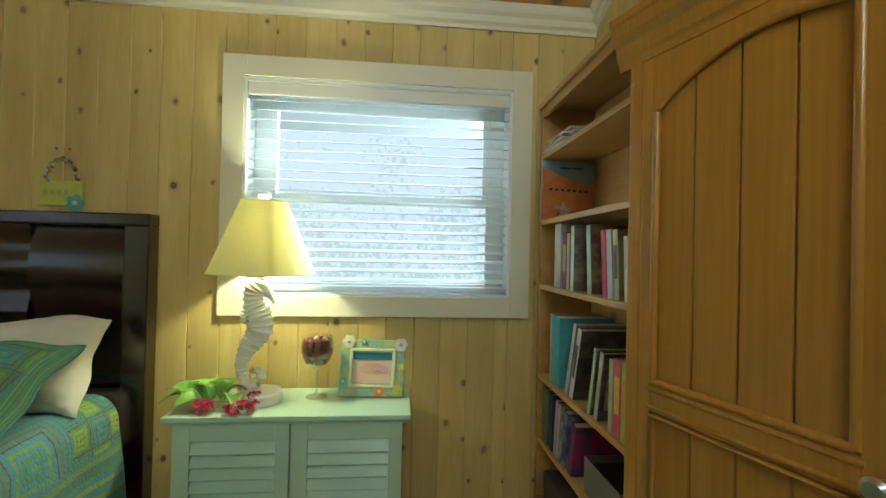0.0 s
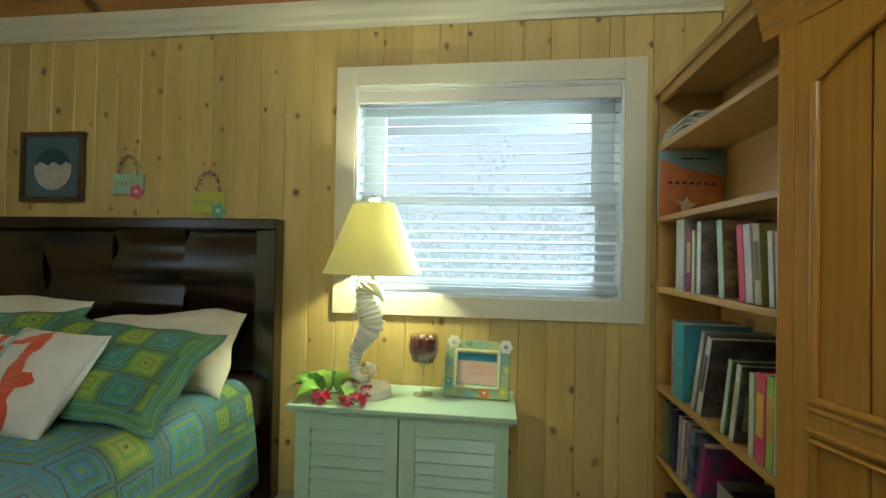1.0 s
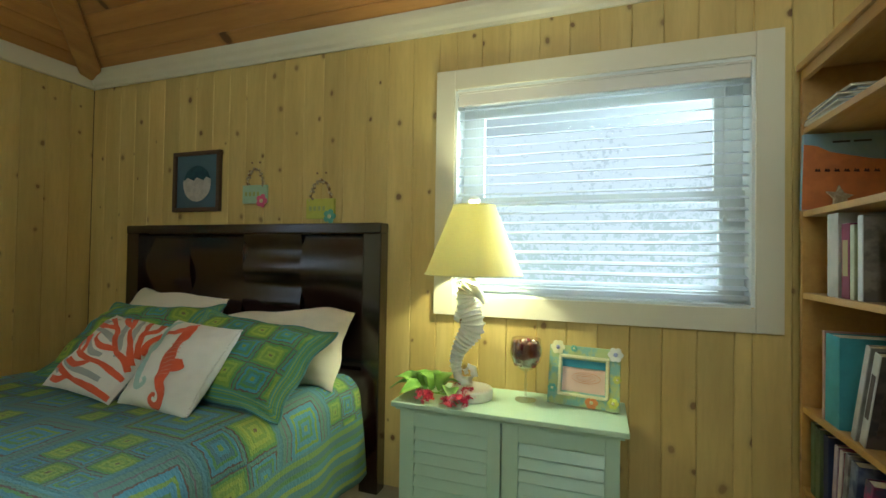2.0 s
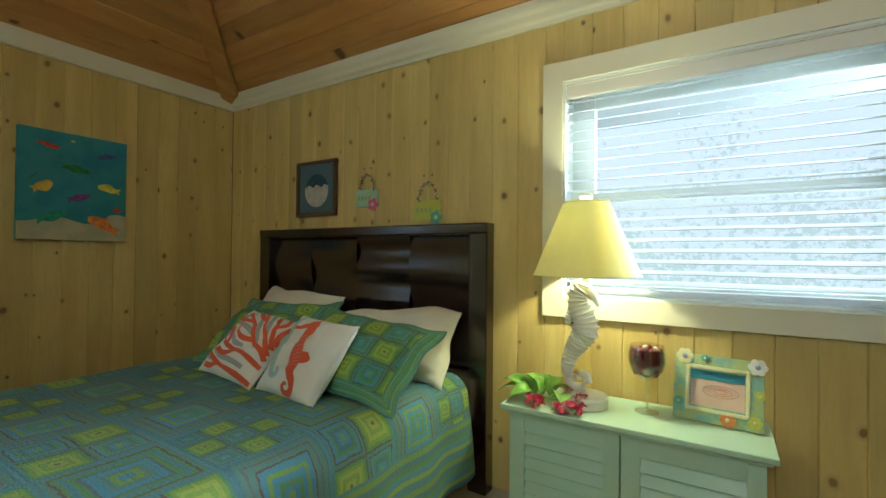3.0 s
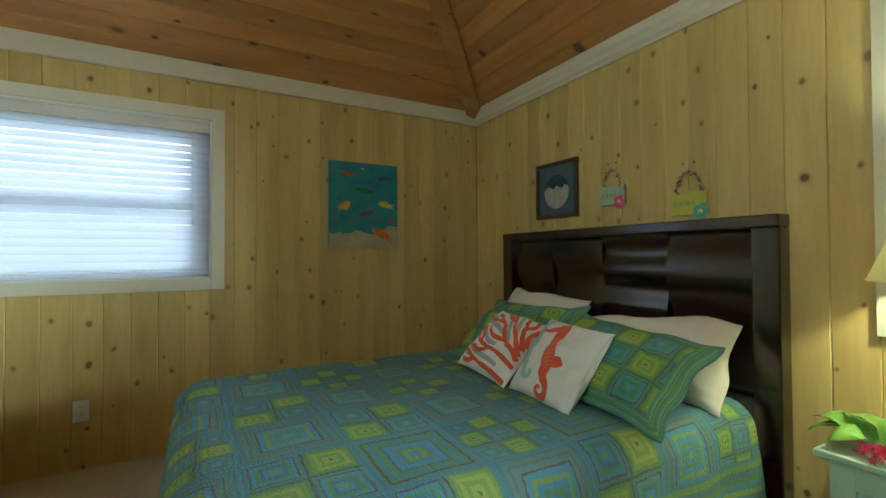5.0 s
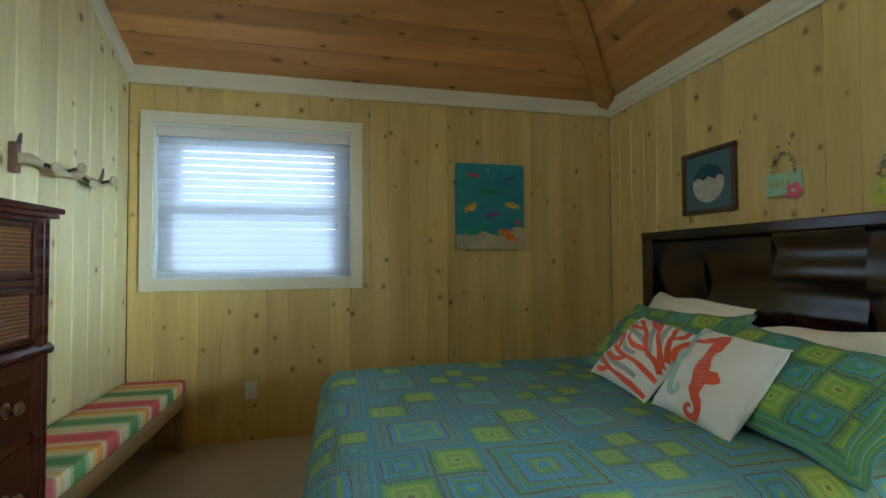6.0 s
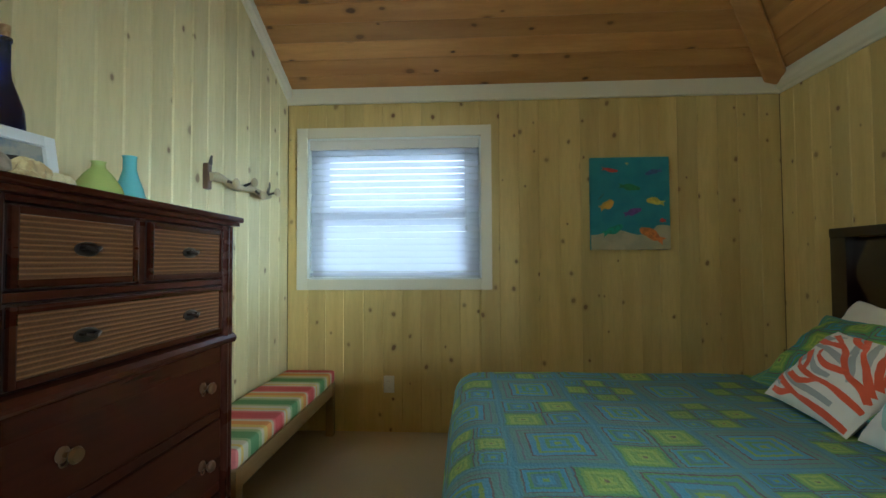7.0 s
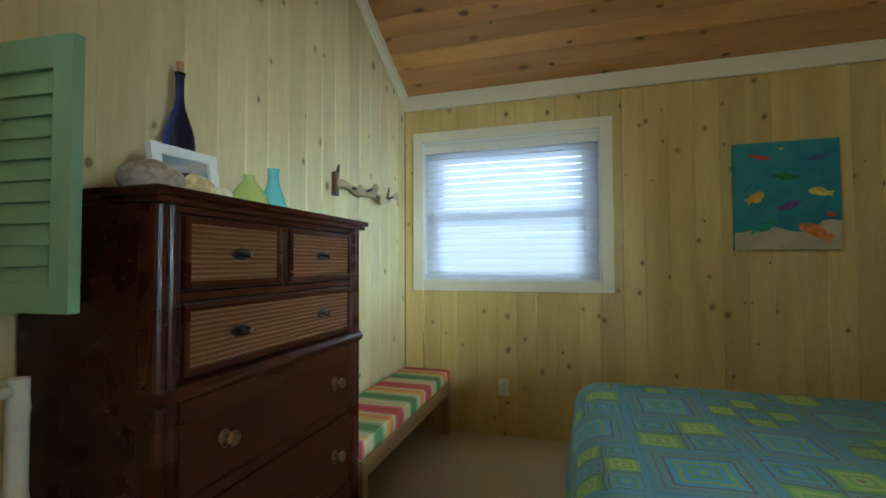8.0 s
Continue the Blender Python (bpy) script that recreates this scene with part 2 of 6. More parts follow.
def patchwork(name, ground, blues, limes, pitch, lime_share, all_small=False):
    """Quilt: large squares of nested rings beside groups of four small ones, thin russet outlines, stitched relief."""
    m = mat(name, ground, 0.9)
    n = Net(m)
    uv = n.t.nodes.new("ShaderNodeUVMap").outputs[0]
    fuzz = n.scaled(n.vmath("SUBTRACT", n.node("ShaderNodeTexNoise", Vector=uv, Scale=75.0).outputs["Color"], (0.5, 0.5, 0.5)), 0.014, 0.014, 0)
    wob = n.vmath("ADD", n.vmath("ADD", uv, fuzz), n.scaled(n.vmath("SUBTRACT", n.node("ShaderNodeTexNoise", Vector=uv, Scale=7.0).outputs["Color"], (0.5, 0.5, 0.5)), 0.02, 0.02, 0))

    def rings(scale, seed):
        p = n.scaled(wob, 1 / scale, 1 / scale, 0)
        cell = n.vmath("FLOOR", p)
        f = n.vmath("ABSOLUTE", n.vmath("SUBTRACT", n.vmath("FRACTION", p), (0.5, 0.5, 0)))
        s = n.node("ShaderNodeSeparateXYZ", Vector=f)
        d = n.math("MULTIPLY", n.math("MAXIMUM", s.outputs[0], s.outputs[1]), 2.0)
        rnd = n.node("ShaderNodeTexWhiteNoise", Vector=n.vmath("ADD", cell, (seed, seed * 1.3, 0))).outputs
        return cell, d, rnd

    rust = (0.17, 0.085, 0.065)
    tones = [(0.0, (0.72, 0.78, 0.90)), (0.35, (0.88, 0.94, 0.96)), (0.7, (1.0, 1.0, 1.0)), (1.0, (1.14, 1.08, 0.88))]

    def patches(size, seed):
        """Small squares side by side: lime ones and teal ones by turns, each with rings and a fine russet line."""
        cell, d, rnd = rings(size, seed)
        lime = n.ramp(d, [(0.0, (0.24, 0.16, 0.05)), (0.09, limes[1]), (0.26, limes[0]), (0.44, limes[1]), (0.62, limes[0]), (0.78, limes[2]), (0.93, rust)], "CONSTANT")
        teal = n.ramp(d, [(0.0, limes[0]), (0.12, blues[2]), (0.30, blues[1]), (0.46, limes[2]), (0.58, blues[2]), (0.74, rust), (0.80, blues[3]), (0.94, blues[1])], "CONSTANT")
        c = n.node("ShaderNodeSeparateXYZ", Vector=cell)
        turn = n.math("ABSOLUTE", n.math("MODULO", n.math("ADD", c.outputs[0], c.outputs[1]), 2.0))
        odd = n.math("GREATER_THAN", n.math("ADD", turn, n.math("MULTIPLY", n.math("SUBTRACT", rnd[0], 0.5), 2 * (1 - lime_share))), 0.5)
        return d, n.mix(1.0, n.mix(odd, teal, lime), n.ramp(rnd[1], tones), "MULTIPLY")

    cell, d, rnd = rings(pitch, 3.0)
    d2, two = patches(pitch / 2, 11.0)
    if all_small:
        col = two
    else:
        big_a = n.ramp(d, [(0.0, limes[0]), (0.07, blues[2]), (0.16, limes[2]), (0.25, blues[2]), (0.36, limes[0]), (0.44, blues[2]), (0.56, rust), (0.60, blues[3]), (0.72, (0.20, 0.17, 0.19)), (0.76, blues[3]), (0.88, blues[1]), (0.96, blues[2])], "CONSTANT")
        big_b = n.ramp(d, [(0.0, blues[2]), (0.12, limes[0]), (0.22, blues[3]), (0.34, blues[2]), (0.50, (0.15, 0.17, 0.22)), (0.54, limes[2]), (0.64, blues[0]), (0.74, limes[2]), (0.80, rust), (0.84, blues[3]), (0.93, blues[2])], "CONSTANT")
        big = n.mix(n.math("GREATER_THAN", rnd[0], 0.5), big_a, big_b)
        d3, three = patches(pitch / 3, 23.0)
        small = n.mix(n.math("GREATER_THAN", rnd[0], 0.62), two, three)
        c = n.node("ShaderNodeSeparateXYZ", Vector=cell)
        parity = n.math("ABSOLUTE", n.math("MODULO", n.math("ADD", c.outputs[0], c.outputs[1]), 2.0))
        col = n.mix(n.math("GREATER_THAN", parity, 0.5), small, big)
        col = n.mix(n.ramp(d, [(0.0, 0.0), (0.925, 0.75)], "CONSTANT"), col, blues[0])
    col = n.mix(0.06 if all_small else 0.12, col, blues[0])
    # plain striped border on the parts that hang down
    border = n.node("ShaderNodeAttribute")
    border.attribute_name = "edge"
    e = border.outputs["Fac"]
    stripes0 = n.ramp(n.math("FRACT", n.math("MULTIPLY", e, 7.5)), [(0.0, blues[0]), (0.22, limes[0]), (0.38, blues[1]), (0.55, limes[2]), (0.68, blues[2]), (0.86, limes[1])], "CONSTANT")
    stripes = n.mix(0.35, stripes0, blues[3])
    col = n.mix(n.math("GREATER_THAN", e, 0.06 if all_small else 0.15), col, stripes)
    weft = n.noise(n.scaled(uv, 1, 5, 0), 70.0, 3.0, 0.7)
    fade = n.noise(uv, 9.0, 3.0)
    col = n.mix(n.math("MULTIPLY", n.ramp(weft, [(0.4, 0.0), (0.7, 1.0)]), 0.20), col, blues[1])
    col = n.mix(n.math("MULTIPLY", fade, 0.12), col, tuple(c * 0.6 for c in blues[1]))
    n.base(col)
    puff = n.noise(n.scaled(uv, 1.0, 1.6, 0), 85.0, 2.0)
    rib = n.math("SINE", n.math("MULTIPLY", n.node("ShaderNodeSeparateXYZ", Vector=uv).outputs[1], 420.0))
    seam = n.ramp(d2, [(0.86, 0.28), (1.0, 0.0)])
    n.bump(n.math("ADD", n.math("MULTIPLY", rib, 0.03), n.math("ADD", seam, n.math("MULTIPLY", puff, 0.9))), 0.7, 0.005)
    return m


BLUES = [(0.135, 0.300, 0.385), (0.125, 0.240, 0.300), (0.135, 0.335, 0.500), (0.170, 0.300, 0.240)]
LIMES = [(0.29, 0.42, 0.045), (0.43, 0.52, 0.055), (0.17, 0.34, 0.09)]
QUILT = patchwork("patchwork_quilt", (0.06, 0.25, 0.3), BLUES, LIMES, 0.30, 0.62)
SHAM = patchwork("patchwork_sham", (0.06, 0.25, 0.2), [(0.09, 0.28, 0.30), (0.10, 0.26, 0.20), (0.10, 0.32, 0.42), (0.14, 0.30, 0.13)], [(0.27, 0.39, 0.04), (0.40, 0.50, 0.05), (0.15, 0.32, 0.08)], 0.235, 0.62, True)


def outside_glow(side):
    """Plain bright distance: white overcast above, pale leaves below."""
    m = bpy.data.materials.new("bright_garden_distance_" + side)
    m.use_nodes = True
    t = m.node_tree
    t.nodes.remove(t.nodes["Principled BSDF"])
    n = Net(m)
    v = t.nodes.new("ShaderNodeTexCoord").outputs["Object"]
    z = n.node("ShaderNodeSeparateXYZ", Vector=v).outputs[2]
    leaf = n.noise(v, 11.0, 5.0, 0.72)
    clump = n.noise(v, 1.1, 3.0)
    height = n.ramp(n.math("MULTIPLY", z, 0.25), [(0.20, 1.0), (0.62, 0.0)])
    dens = n.math("ADD", n.math("MULTIPLY", clump, 0.42), n.math("MULTIPLY", height, 0.10))
    f = n.ramp(n.math("ADD", n.math("MULTIPLY", leaf, 0.80), dens), [(0.665, 0.0), (0.72, 1.0)])
    twig = n.mix(height, (0.42, 0.44, 0.52), (0.36, 0.50, 0.36))
    col = n.mix(n.math("MULTIPLY", f, 0.42), (0.88, 0.85, 0.95), twig)
    em = n.node("ShaderNodeEmission", Color=col, Strength=OUTSIDE_GLOW[side])
    t.links.new(em.outputs[0], t.nodes["Material Output"].inputs[0])
    return m



# ---- mesh helpers ----
def obj(name, bm, material, parent=None, label="", smooth=False):
    me = bpy.data.meshes.new(name)
    bmesh.ops.recalc_face_normals(bm, faces=bm.faces)
    bm.to_mesh(me)
    bm.free()
    for p in me.polygons:
        p.use_smooth = smooth
    if smooth:
        me.set_sharp_from_angle(angle=radians(42))
    for m in (material if isinstance(material, (list, tuple)) else [material]):
        me.materials.append(m)
    ob = new(name, me)
    if parent:
        ob.parent = parent
    if label:
        ob["label"] = label
    return ob


def part(name, bm, material, parent, label="", smooth=False):
    return obj(name, bm, material, parent, label, smooth)


def thing(name, label, category, m=None, group="", kind=""):
    """An Empty at the base of a thing, which parents its parts."""
    ob = tagged(new(name), label, category, group, kind)
    ob.empty_display_size = 0.05
    if m is not None:
        ob.matrix_world = m
    return ob


def box(x0, x1, y0, y1, z0, z1, bevel=0.0, bm=None, segments=2):
    own = bm is None
    one = bmesh.new()
    bmesh.ops.create_cube(one, size=1)
    for v in one.verts:
        v.co = Vector(((x0 + x1) / 2 + v.co.x * (x1 - x0), (y0 + y1) / 2 + v.co.y * (y1 - y0), (z0 + z1) / 2 + v.co.z * (z1 - z0)))
    if bevel:
        bmesh.ops.bevel(one, geom=one.edges[:], offset=min(bevel, 0.45 * min(abs(x1 - x0), abs(y1 - y0), abs(z1 - z0))), segments=segments, affect="EDGES", profile=0.7)
    if own:
        return one
    return join(bm, one)


def join(bm, other, m=None):
    me = bpy.data.meshes.new("tmp")
    if m is not None:
        other.transform(m)
    other.to_mesh(me)
    other.free()
    bm.from_mesh(me)
    bpy.data.meshes.remove(me)
    return bm


def lathe(profile, steps=32, m=None):
    """Turned form from (radius, height) pairs round z."""
    bm = bmesh.new()
    rings = []
    for r, z in profile:
        rings.append([bm.verts.new((r * math.cos(2 * math.pi * i / steps), r * math.sin(2 * math.pi * i / steps), z)) for i in range(steps)])
    for a, b in zip(rings, rings[1:]):
        for i in range(steps):
            bm.faces.new((a[i], a[(i + 1) % steps], b[(i + 1) % steps], b[i]))
    for ring in (rings[0], rings[-1]):
        bm.faces.new(ring)
    bmesh.ops.remove_doubles(bm, verts=bm.verts, dist=1e-6)
    if m is not None:
        bm.transform(m)
    return bm


def tube(points, radii, steps=10, bm=None):
    """A round rod along points with a radius at each of them."""
    bm = bm or bmesh.new()
    pts = [Vector(p) for p in points]
    if not isinstance(radii, (list, tuple)):
        radii = [radii] * len(pts)
    rings = []
    for i, p in enumerate(pts):
        d = (pts[min(i + 1, len(pts) - 1)] - pts[max(i - 1, 0)]).normalized()
        a = d.cross(Vector((0, 0, 1)) if abs(d.z) < 0.9 else Vector((1, 0, 0))).normalized()
        b = d.cross(a)
        rings.append([bm.verts.new(p + radii[i] * (math.cos(2 * math.pi * k / steps) * a + math.sin(2 * math.pi * k / steps) * b)) for k in range(steps)])
    for a, b in zip(rings, rings[1:]):
        for k in range(steps):
            bm.faces.new((a[k], a[(k + 1) % steps], b[(k + 1) % steps], b[k]))
    bm.faces.new(rings[0])
    bm.faces.new(rings[-1])
    return bm


def plate(outline, thick, m=None):
    """A flat shape from an outline in x, z, thick along y."""
    bm = bmesh.new()
    f = [bm.verts.new((x, 0, z)) for x, z in outline]
    b = [bm.verts.new((x, thick, z)) for x, z in outline]
    bm.faces.new(f)
    bm.faces.new(b[::-1])
    for i in range(len(f)):
        j = (i + 1) % len(f)
        bm.faces.new((f[i], b[i], b[j], f[j]))
    if m is not None:
        bm.transform(m)
    return bm


def extrude_profile(profile, a, b, across):
    """A moulding: profile of (out, up) pairs swept from a to b; across is the direction of out."""
    bm = bmesh.new()
    a, b, out = Vector(a), Vector(b), Vector(across)
    ends = [[bm.verts.new(p + out * o + Vector((0, 0, u))) for o, u in profile] for p in (a, b)]
    k = len(profile)
    for i in range(k):
        bm.faces.new((ends[0][i], ends[0][(i + 1) % k], ends[1][(i + 1) % k], ends[1][i]))
    bm.faces.new(ends[0])
    bm.faces.new(ends[1][::-1])
    return bm


# ---- the room ----
EAST, SOUTH, EAVE, PITCH = 4.215, -3.30, 2.335, 0.52
TOP = 3.35
NWIN = (2.585, 3.805, 0.972, 1.950)      # x0, x1, z0, z1 of the opening in the north wall
ADDED_SWIN = (-4.06, -2.66, 1.97, 2.90)       # added unseen gable opening in the south wall, in that wall's own direction
WWIN = (-3.155, -1.968, 1.032, 1.998)      # y0, y1, z0, z1 of the opening in the west wall


def holed(fixed, a0, a1, z0, z1, hole, swap, t0, t1):
    """Wall body of four blocks round an opening."""
    bm = bmesh.new()
    h = hole or (a1, a1, z0, z1)
    spans = [(a0, h[0], z0, z1), (h[1], a1, z0, z1), (h[0], h[1], z0, h[2]), (h[0], h[1], h[3], z1)]
    for p, q, r, s in spans:
        if q - p > 1e-4 and s - r > 1e-4:
            if swap:
                box(t0, t1, p, q, r, s, bm=bm)
            else:
                box(p, q, t0, t1, r, s, bm=bm)
    return bm


floor = tagged(obj("floor", box(-0.15, EAST + 0.15, SOUTH - 0.15, 0.15, -0.1, 0.0), CARPET), "beige cut-pile carpet over the whole room", "floor", kind="structure")
wall_north = tagged(obj("wall_north", holed(0, -0.15, EAST + 0.15, 0, TOP, NWIN, False, 0.014, 0.15), BACKING), "north wall clad in knotty pine boards", "wall", kind="structure")
wall_west = tagged(obj("wall_west", holed(0, SOUTH - 0.15, 0.014, 0, TOP, WWIN, True, -0.15, -0.014), BACKING), "west wall clad in knotty pine boards", "wall", kind="structure")
wall_south = tagged(obj("wall_south", holed(0, -0.014, EAST + 0.15, 0, TOP, (-ADDED_SWIN[1], -ADDED_SWIN[0], ADDED_SWIN[2], ADDED_SWIN[3]), False, SOUTH - 0.15, SOUTH - 0.014), BACKING), "south wall clad in knotty pine boards, daylight put into their colour", "wall", kind="structure")
wall_east = tagged(obj("wall_east", holed(0, SOUTH - 0.014, 0.014, 0, TOP, None, True, EAST + 0.014, EAST + 0.15), BACKING), "east wall clad in knotty pine boards", "wall", kind="structure")

# north and west slopes of the hipped ceiling, laid with tongue-and-groove boards
BOARD = 0.125
HX = 1.7


def slope_board(bm, a, b, c, d, normal, thick=0.018, groove=0.007):
    """One board with chamfered long edges; a-b lower edge, d-c upper edge."""
    a, b, c, d, nrm = Vector(a), Vector(b), Vector(c), Vector(d), Vector(normal).normalized()
    up0, up1 = (d - a).normalized() * groove, (c - b).normalized() * groove
    face = [a + up0, b + up1, c - up1, d - up0]
    mid = [a, b, c, d]
    v0 = [bm.verts.new(p) for p in face]
    v1 = [bm.verts.new(p - nrm * groove) for p in mid]
    v2 = [bm.verts.new(p - nrm * thick) for p in mid]
    bm.faces.new(v0)
    for r0, r1 in ((v0, v1), (v1, v2)):
        for i in range(4):
            bm.faces.new((r0[i], r0[(i + 1) % 4], r1[(i + 1) % 4], r1[i]))
    bm.faces.new(v2[::-1])


bm_w, bm_n = bmesh.new(), bmesh.new()
step = BOARD / math.hypot(1, PITCH)
k = 0
while k * step < HX:
    u0, u1 = k * step, min((k + 1) * step, HX)
    z0, z1 = EAVE + PITCH * u0, EAVE + PITCH * u1
    slope_board(bm_w, (u0, SOUTH, z0), (u0, -u0, z0), (u1, -u1, z1), (u1, SOUTH, z1), (PITCH, 0, -1))
    slope_board(bm_n, (u0, -u0, z0), (EAST, -u0, z0), (EAST, -u1, z1), (u1, -u1, z1), (0, -PITCH, -1))
    k += 1
tagged(obj("ceiling_west", bm_w, CEILING_Y), "sloping ceiling of reddish cedar boards with grooves", "ceiling", kind="structure")
tagged(obj("ceiling_north", bm_n, CEILING_X), "sloping ceiling of reddish cedar boards with grooves", "ceiling", kind="structure")
tagged(obj("ceiling_flat", box(HX - 0.02, EAST, SOUTH, -HX + 0.02, EAVE + PITCH * HX - 0.005, EAVE + PITCH * HX + 0.05), CEILING_X), "flat upper ceiling of cedar", "ceiling", kind="structure")
tagged(obj("roof", box(-0.15, EAST + 0.15, SOUTH - 0.15, 0.15, TOP, TOP + 0.08), PLASTER), "closed roof above the ceiling", "roof", kind="structure")

# hip board in the valley where the two slopes meet
hip = bmesh.new()
d = Vector((1, -1, PITCH)).normalized()
side = Vector((1, 1, 0)).normalized()
nrm = side.cross(d)
nrm = nrm if nrm.z < 0 else -nrm
p0, p1 = Vector((0.02, -0.02, EAVE + 0.02 * PITCH)), Vector((HX, -HX, EAVE + HX * PITCH))
w = 0.062
sect = [(-w, -0.034), (-w, 0.006), (-w * 0.85, 0.012), (w * 0.85, 0.012), (w, 0.006), (w, -0.034)]
r0 = [hip.verts.new(p0 + side * a + nrm * (b + 0.044)) for a, b in sect]
r1 = [hip.verts.new(p1 + side * a + nrm * (b + 0.044)) for a, b in sect]
for i in range(6):
    hip.faces.new((r0[i], r0[(i + 1) % 6], r1[(i + 1) % 6], r1[i]))
hip.faces.new(r0)
hip.faces.new(r1[::-1])
tagged(obj("trim_hip", hip, CEILING_Y), "reddish cedar hip board between the ceiling slopes", "trim", kind="structure")

# crown mouldings
CROWN = [(0.0, -0.095), (0.012, -0.095), (0.014, -0.078), (0.028, -0.066), (0.034, -0.040), (0.048, -0.022), (0.052, -0.008), (0.052, 0.020), (0.0, 0.020)]
tagged(obj("trim_crown_north", extrude_profile(CROWN, (0, -0.001, EAVE), (EAST, -0.001, EAVE), (0, -1, 0)), TRIM), "cream painted crown moulding", "trim", kind="structure")
FASCIA = [(0.0, -0.095), (0.02, -0.095), (0.024, -0.088), (0.024, 0.012), (0.0, 0.012)]
tagged(obj("trim_crown_west", extrude_profile(FASCIA, (0.001, SOUTH, EAVE), (0.001, 0, EAVE), (1, 0, 0)), TRIM), "flat cream painted crown board", "trim", kind="structure")
RAKE = [(0.0, -0.080), (0.014, -0.080), (0.03, -0.05), (0.034, 0.01), (0.0, 0.01)]
tagged(obj("trim_crown_south", extrude_profile(RAKE, (0.024, SOUTH + 0.001, EAVE + 0.024 * PITCH), (HX, SOUTH + 0.001, EAVE + PITCH * HX), (0, 1, 0)), TRIM), "cream moulding that climbs along the sloping ceiling", "trim", kind="structure")
tagged(obj("trim_crown_east", extrude_profile(CROWN, (EAST - 0.001, -0.05, EAVE + 0.05 * PITCH), (EAST - 0.001, -HX, EAVE + PITCH * HX), (-1, 0, 0)), TRIM), "cream moulding that climbs along the sloping ceiling", "trim", kind="structure")


# ---- windows ----
def window(name, a0, a1, z0, z1, place, label, casing=0.097):
    """A double-hung window in local x (along the wall), y (into the wall), z; place sets it into the wall."""
    win = tagged(thing(name, label, "window", place), kind="structure")
    j = 0.008
    for nm, args in (("casing_side", (a0 - casing, a0 - 0.004, -0.022, -0.001, z0 - casing, z1 + casing)), ("casing_side", (a1 + 0.004, a1 + casing, -0.022, -0.001, z0 - casing, z1 + casing)),
                     ("casing_head", (a0 - 0.004, a1 + 0.004, -0.020, -0.001, z1 + 0.004, z1 + casing)), ("casing_sill", (a0 - 0.004, a1 + 0.004, -0.020, -0.001, z0 - casing, z0 - 0.004))):
        part(nm, box(*args, bevel=0.003), TRIM, win)
    for nm, args in (("jamb", (a0 - 0.004, a0 + j, -0.012, 0.15, z0, z1)), ("jamb", (a1 - j, a1 + 0.004, -0.012, 0.15, z0, z1)),
                     ("head", (a0 + j, a1 - j, -0.012, 0.15, z1 - j, z1 + 0.004)), ("window_sill", (a0 + j, a1 - j, -0.012, 0.16, z0 - 0.004, z0 + j))):
        part(nm, box(*args, bevel=0.002), WINDOW_PAINT, win)
    zm = z0 + 0.46 * (z1 - z0)
    for nm, y0, y1, lo, hi, st in (("upper_sash", 0.105, 0.135, zm - 0.02, z1 - j, 0.105), ("lower_sash", 0.072, 0.102, z0 + j, zm + 0.02, 0.092)):
        bm = bmesh.new()
        l, r = a0 + j, a1 - j
        box(l, l + st, y0, y1, lo, hi, 0.004, bm)
        box(r - st, r, y0, y1, lo, hi, 0.004, bm)
        box(l + st - 0.001, r - st + 0.001, y0 + 0.001, y1 - 0.001, lo, lo + 0.045, 0.004, bm)
        box(l + st - 0.001, r - st + 0.001, y0 + 0.001, y1 - 0.001, hi - (0.10 if nm == "upper_sash" else 0.045), hi, 0.004, bm)
        sash = part(nm, bm, WINDOW_PAINT, win)
        pane = part("pane", box(l + st - 0.005, r - st + 0.005, (y0 + y1) / 2 - 0.002, (y0 + y1) / 2 + 0.002, lo + 0.04, hi - 0.04), PANE, sash)
        pane.visible_shadow = False
    return win


